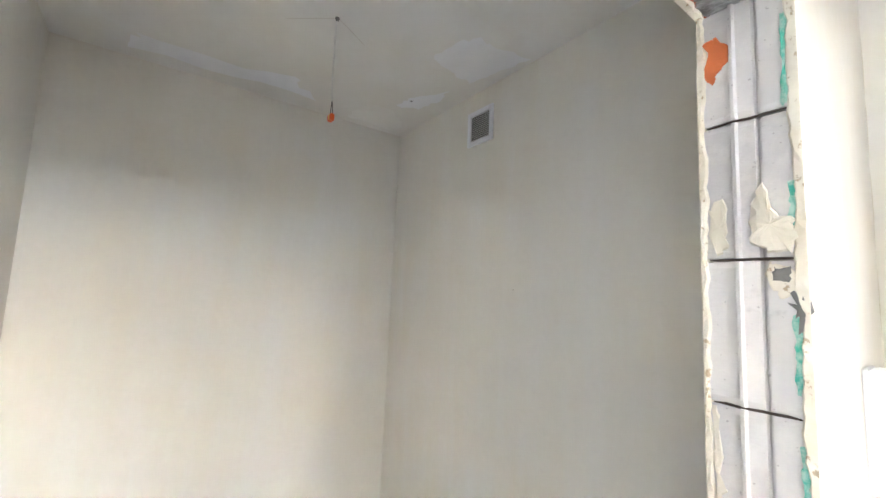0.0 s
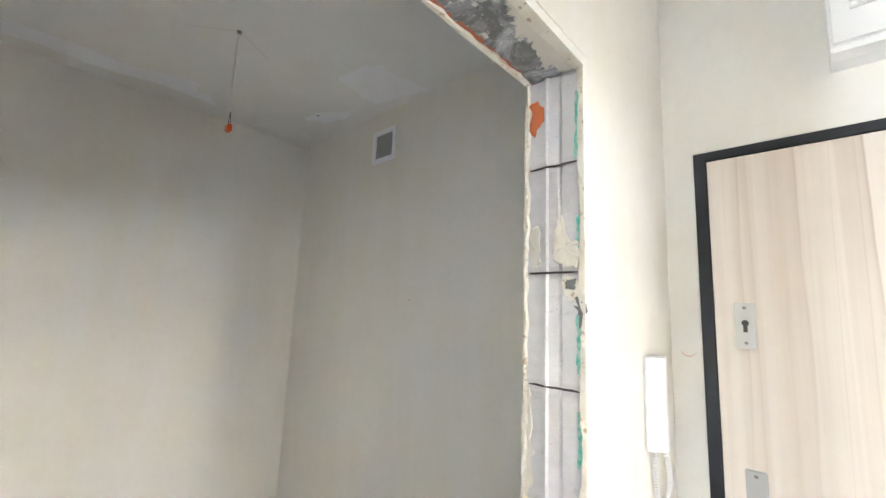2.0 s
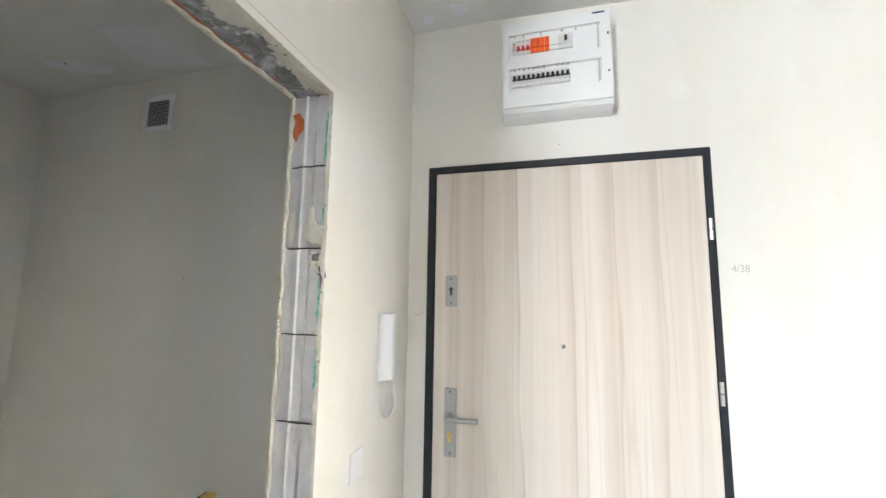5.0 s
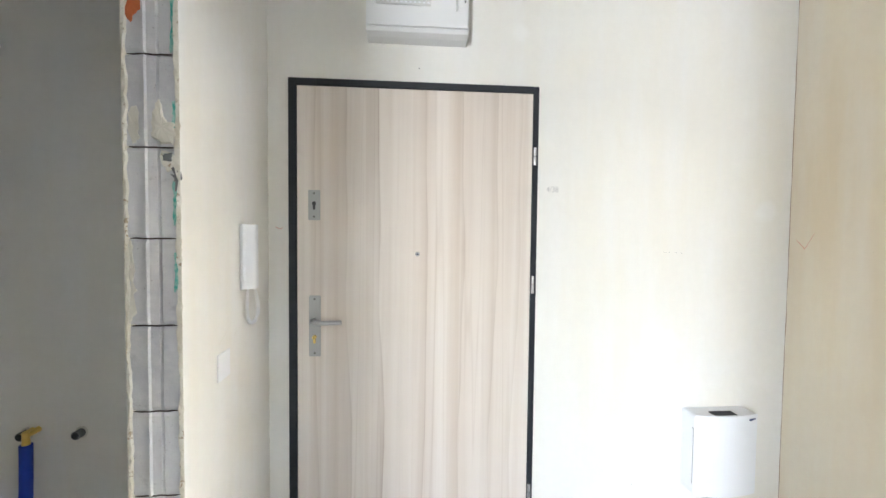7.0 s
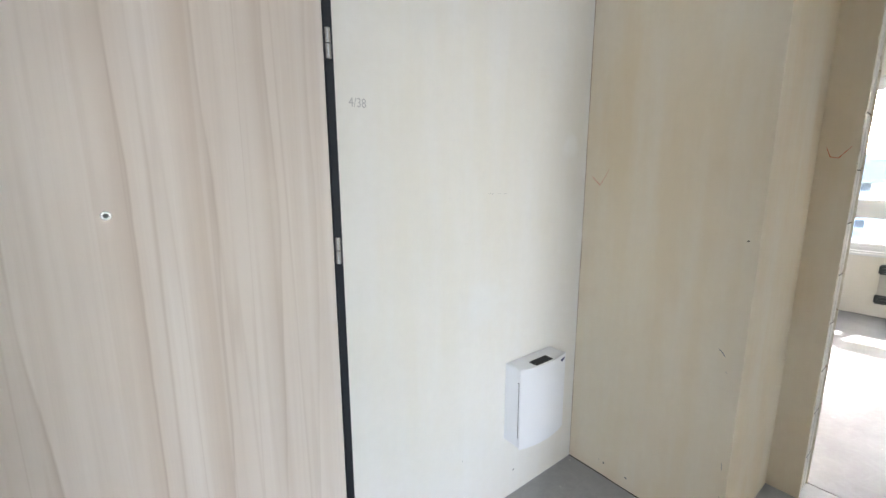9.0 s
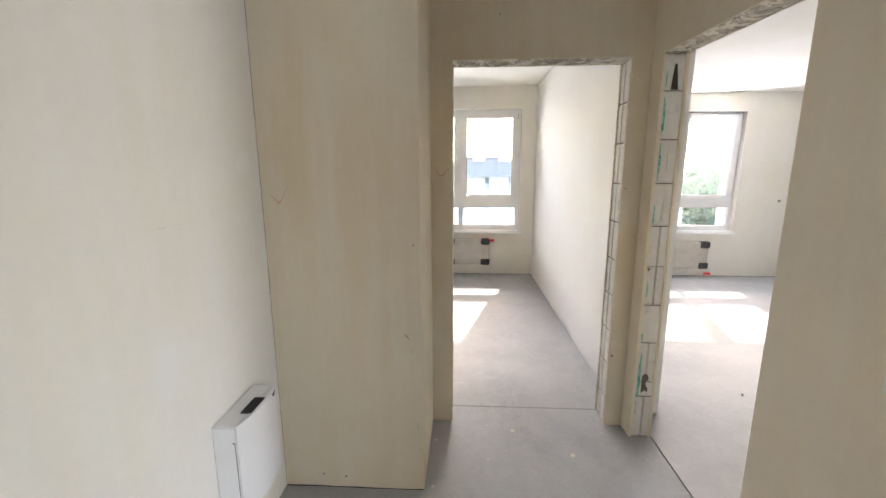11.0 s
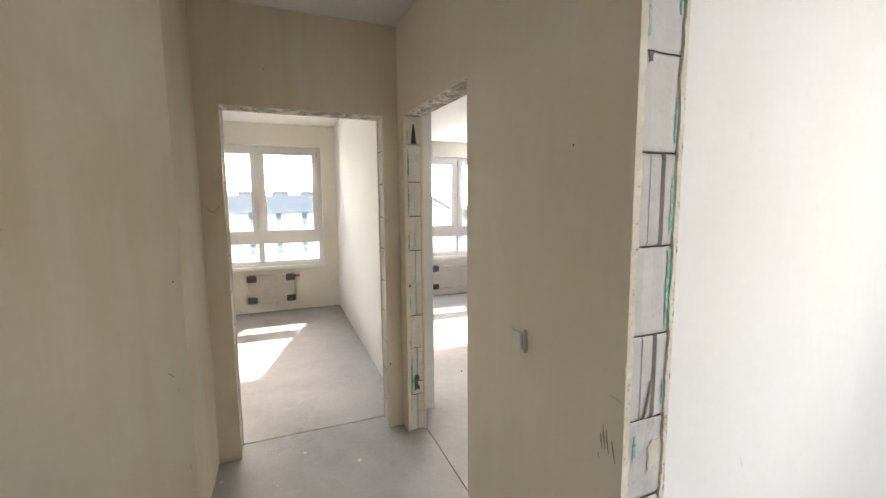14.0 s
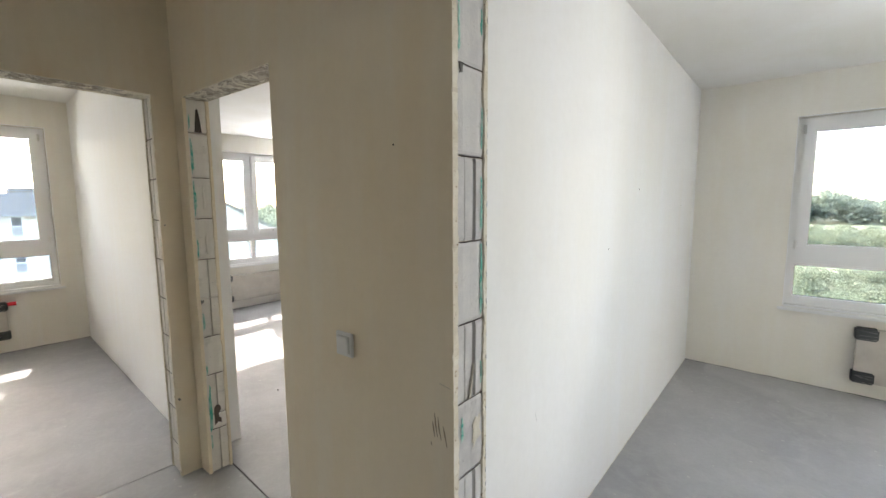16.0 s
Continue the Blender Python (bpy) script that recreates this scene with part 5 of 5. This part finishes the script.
for plane, parent, pts in ((hall_r, wall_stub, ((-0.648, 1.205, 0.004), (-0.30, 0.06, 0.006), (-0.19, 0.07, 0.005))),
                           (hall_s, wall_switch, ((1.99, 1.42, 0.005), (1.30, 1.70, 0.004), (2.02, 0.72, 0.006))),
                           (liv_w, wall_living, ((-3.2, 1.285, 0.005), (-3.7, 1.6, 0.004), (-4.9, 1.5, 0.005))),
                           (bed_w, wall_bed, ((-1.04, 2.30, 0.004), (-1.735, 0.45, 0.008), (-1.735, 1.42, 0.006))),
                           (door_wall, wall_entrance, ((0.62, 2.13, 0.003), (1.9, 0.12, 0.004), (-1.2, 1.6, 0.004)))):
    for a, b, r in pts:
        part("chip", blob([(a - r, b), (a, b + r * 0.8), (a + r, b + 0.3 * r), (a + r * 0.4, b - r)], lambda p, q, h, f=plane: f(p, q, h), 0.0012, rng, 0.18), GREY_SMEAR if r > 0.0045 else CRACK, parent)



def lean_in(ob):
    """The hall's south wall runs a little out of square."""
    for child in (ob, *ob.children_recursive):
        if child.type == "MESH":
            for v in child.data.vertices:
                v.co.y += (v.co.x - XL) * (0.064 + 0.024 * min(1.0, max(0.0, (YS - v.co.y) / TS)))


def swell(ob):
    """The plaster of the hall's west wall thickens towards the bathroom opening."""
    for child in (ob, *ob.children_recursive):
        if child.type == "MESH":
            for v in child.data.vertices:
                if v.co.x > -TB:
                    v.co.x += 0.013 * min(1.0, (v.co.x + TB) / TB) * min(1.0, max(0.0, v.co.y / (BATH[1] + REC)))


swell(wall_bath)
swell(cover_plate)
swell(phone)
lean_in(wall_switch)
lean_in(sw)
up_ = lambda p, q, h: (p, q, H - h)
ceil = bpy.data.objects["ceiling_hall"]
for name, ol, mat in (("paint_patch", [(-1.38, -0.40), (-1.22, -0.37), (-1.14, -0.31), (-1.12, -0.20), (-1.09, -0.03), (-1.27, -0.05), (-1.46, -0.10), (-1.44, -0.24)], WHITE_PATCH),
                      ("paint_patch", [(-1.98, -0.27), (-1.80, -0.25), (-1.59, -0.13), (-1.72, -0.11), (-1.93, -0.16)], WHITE_PATCH),
                      ("paint_patch", [(-2.33, -0.44), (-2.17, -0.44), (-2.05, -0.38), (-2.06, -0.28), (-2.14, -0.15), (-2.23, -0.08), (-2.35, -0.14)], CEIL_PATCH),
                      ("paint_patch", [(-2.30, -1.6), (-2.1, -1.55), (-2.05, -0.9), (-2.25, -0.7)], WHITE_PATCH),
                      ("paint_patch", [(0.20, -0.14), (0.26, -0.13), (0.27, -0.08), (0.21, -0.07)], WHITE_PATCH),
                      ("paint_patch", [(0.07, -0.10), (0.12, -0.09), (0.11, -0.05), (0.06, -0.05)], WHITE_PATCH)):
    part(name, blob(ol, up_, 0.0008, rng, 0.05, steps=6), mat, ceil)
mark("filled_chase", ceil, up_, [[(HX, HY), (HX - 0.14, HY - 0.17)], [(HX, HY + 0.01), (HX - 0.10, HY + 0.17)]], CHASE, 0.009)
part("chip", blob([(-1.86, -0.235), (-1.845, -0.22), (-1.85, -0.245)], up_, 0.001, rng), CRACK, ceil)
flo = lambda p, q, h: (p, q, 0.0 + h)
fl = bpy.data.objects["floor_hall"]
for a, b, r in ((2.80, -1.16, 0.016), (2.60, -1.46, 0.018), (2.55, -1.0, 0.008), (1.9, -0.9, 0.010), (2.1, -1.5, 0.007), (2.9, -1.75, 0.012), (2.35, -0.72, 0.01), (2.7, -0.71, 0.012)):
    part("plaster_splash", blob([(a - r, b), (a, b + r * 0.8), (a + r, b + 0.2 * r), (a + r * 0.3, b - r)], flo, 0.0015, rng, 0.15), GYPSUM, fl)
bm = tube(bmesh.new(), (2.33, -0.70, 0.014), (2.345, -0.70, 0.012), 0.012, 0.009, n=8)
for v in bm.verts:
    v.co += Vector((0.39, 0.035, 0.0))
debris = thing("black_offcut", "small black plastic offcut lying on the grey screed", "debris")
part("offcut", bm, DARK, debris)


# ---- outside: fourth floor, ground 12 m below ----
G = -12.0
mesh_ob("ground", (lambda b: (bmesh.ops.create_grid(b, x_segments=40, y_segments=40, size=4500, matrix=Matrix.Translation((0, 0, G))), b)[1])(bmesh.new()), MEADOW, kind="structure")


def flat_block(label, x0, x1, y0, y1, z_eave, z_roof, bumps):
    """A rendered apartment house with a set-back roof storey and paired windows over balcony panels, its front facing -x."""
    h = thing("apartment_building", label, "building")
    part("wall", boxed(x0, x1, y0, y1, G, z_eave), FACADE, h)
    bm = bmesh.new()
    prism(bm, [(x0 - 0.3, z_eave), (x0 + 0.5, z_roof - 0.02), (x0 + 1.0, z_roof), (x1 - 1.0, z_roof), (x1 + 0.3, z_eave)], lambda a, b, d: (a, d, b), y0 - 0.2, y1 + 0.2)
    part("roof", bm, ROOFING, h)
    part("gutter", boxed(x0 - 0.45, x0 - 0.3, y0, y1, z_eave - 0.1, z_eave + 0.05), BALCONY, h)
    for by, bw in bumps:
        part("stair_head", boxed(x0 + 1.2, x0 + 4.2, by, by + bw, z_roof - 0.5, z_roof + 0.42), ROOFING, h)
    y = y0 + 1.15
    while y < y1 - 1.0:
        for s in range(4):
            zt = z_eave - 0.15 - s * 2.76
            win = part("window", boxed(x0 - 0.03, x0 + 0.1, y, y + 0.55, zt - 1.35, zt), FAR_GLASS, h)
            f = bmesh.new()
            for b in ((y - 0.05, y, zt - 1.4, zt + 0.05), (y + 0.55, y + 0.60, zt - 1.4, zt + 0.05), (y, y + 0.55, zt, zt + 0.05), (y, y + 0.55, zt - 0.72, zt - 0.66)):
                box(f, x0 - 0.07, x0 + 0.02, *b)
            part("window_frame", f, PVC, win)
            part("rail_panel", boxed(x0 - 0.12, x0 - 0.06, y - 0.02, y + 0.57, zt - 1.35, zt - 0.72), BALCONY, win)
            part("spandrel", boxed(x0 - 0.04, x0 + 0.05, y, y + 0.55, zt - 1.72, zt - 1.52), MODULE, win)
        y += 2.48
    return h


flat_block("long white apartment block with blue-grey mansard roof", 44.5, 57.0, -17.0, 43.0, 0.92, 2.58, [(-12.6, 1.6), (-8.4, 1.7), (-4.5, 1.5), (-1.77, 1.57), (1.4, 1.6), (4.6, 1.7), (9, 2), (14, 2), (20, 2), (27, 2)])
gable = thing("gabled_house", "white gabled apartment house end with a dark roof edge", "building")
gp = [(-25.5, G), (-25.5, -1.7), (-18.2, 2.4), (-17.4, 2.4), (-17.4, G)]
part("wall", prism(bmesh.new(), gp, lambda a, b, d: (d, a, b), 48.0, 62.0), FACADE, gable)
part("roof", prism(bmesh.new(), [(-26.0, -2.0), (-26.0, -1.75), (-18.2, 2.65), (-17.3, 2.65), (-17.3, 2.42), (-18.2, 2.42)], lambda a, b, d: (d, a, b), 47.8, 62.2), ROOFING, gable)
part("chimney", boxed(51, 52, -19.6, -18.7, 1.9, 3.3), ROOFING, gable)
for s in range(3):
    w_ = part("window", boxed(47.92, 48.1, -22.6, -21.6, -3.0 - s * 2.76, -1.6 - s * 2.76), FAR_GLASS, gable)


def clumps(name, spots, size, mat, seed, per, label):
    """Woods and thickets: many small leaf faces gathered in uneven tufts, one mesh."""
    r = np.random.default_rng(seed)
    verts, faces = [], []
    for x, y, z, s in spots:
        for _ in range(per):
            d = r.normal(size=3)
            d /= np.linalg.norm(d)
            c = np.array((x, y, z)) + d * s * np.array((1, 1, 0.8)) * r.uniform(0.35, 1.05)
            u = r.normal(size=3)
            u /= np.linalg.norm(u)
            v = np.cross(u, r.normal(size=3))
            v /= np.linalg.norm(v)
            k = size * r.uniform(0.5, 1.3)
            n = len(verts)
            verts += [c - u * k, c + v * k * 0.7, c + u * k, c - v * k * 0.7]
            faces.append((n, n + 1, n + 2, n + 3))
    me = bpy.data.meshes.new(name)
    me.from_pydata([tuple(map(float, v)) for v in verts], [], faces)
    me.materials.append(mat)
    return tagged(new(name, me), label, "trees", kind="stuff")


r4 = random.Random(4)
# far woods to the south, a hedge, a thicket below; then woods to the south-east
far = []
for k in range(620):
    a = radians(r4.uniform(-112, -38))
    d = r4.uniform(330, 430)
    hgt = 12 + 5 * math.sin(a * 9) + (10 * math.exp(-((math.degrees(a) + 92.5) / 2.2) ** 2)) + r4.uniform(-2, 2)
    for q in range(2):
        far.append((d * math.cos(a), d * math.sin(a), G + hgt * (0.35 + 0.5 * q) + (d - 330) * 0.02, r4.uniform(4, 6.5)))
clumps("far_woods", far, 1.1, LEAF_FAR_HAZY, 1, 130, "distant green broadleaf woods")
hedge = []
for k in range(300):
    a = radians(r4.uniform(-112, -60))
    d = r4.uniform(150, 200)
    hedge.append((d * math.cos(a), d * math.sin(a), G + r4.uniform(1.0, 4.5), r4.uniform(1.6, 3.0)))
clumps("hedge", hedge, 0.35, LEAF_NEAR, 2, 200, "pale green scrub hedge beyond the sand track")
low_b = []
for k in range(520):
    a = radians(r4.uniform(-114, -64))
    d = r4.uniform(52, 100)
    low_b.append((d * math.cos(a), d * math.sin(a), G + r4.uniform(0.5, 2.6), r4.uniform(0.9, 2.0)))
clumps("thicket", low_b, 0.15, LEAF_NEAR, 3, 330, "dense light green thicket below the windows")
east = []
for k in range(420):
    a = radians(r4.uniform(-40, -20))
    d = r4.uniform(110, 240)
    east.append((d * math.cos(a), d * math.sin(a), G + r4.uniform(1.0, 9.0) + (d - 110) * 0.035, r4.uniform(2.0, 4.0)))
clumps("eastern_woods", east, 0.5, LEAF_FAR_HAZY, 6, 120, "green trees beyond the gabled house")
track = bmesh.new()
prev = None
for k in range(60):
    x = -110 + k * 4
    y = -124 - 4 * math.sin(k * 0.21)
    pair = (track.verts.new((x, y - 4.5, G + 0.03)), track.verts.new((x, y + 4.5, G + 0.03)))
    if prev:
        track.faces.new([prev[0], pair[0], pair[1], prev[1]])
    prev = pair
mesh_ob("sand_track", track, SAND, kind="structure")
mesh_ob("parking_road", boxed(52, 130, -70, -60, G, G + 0.05), SAND, kind="structure")
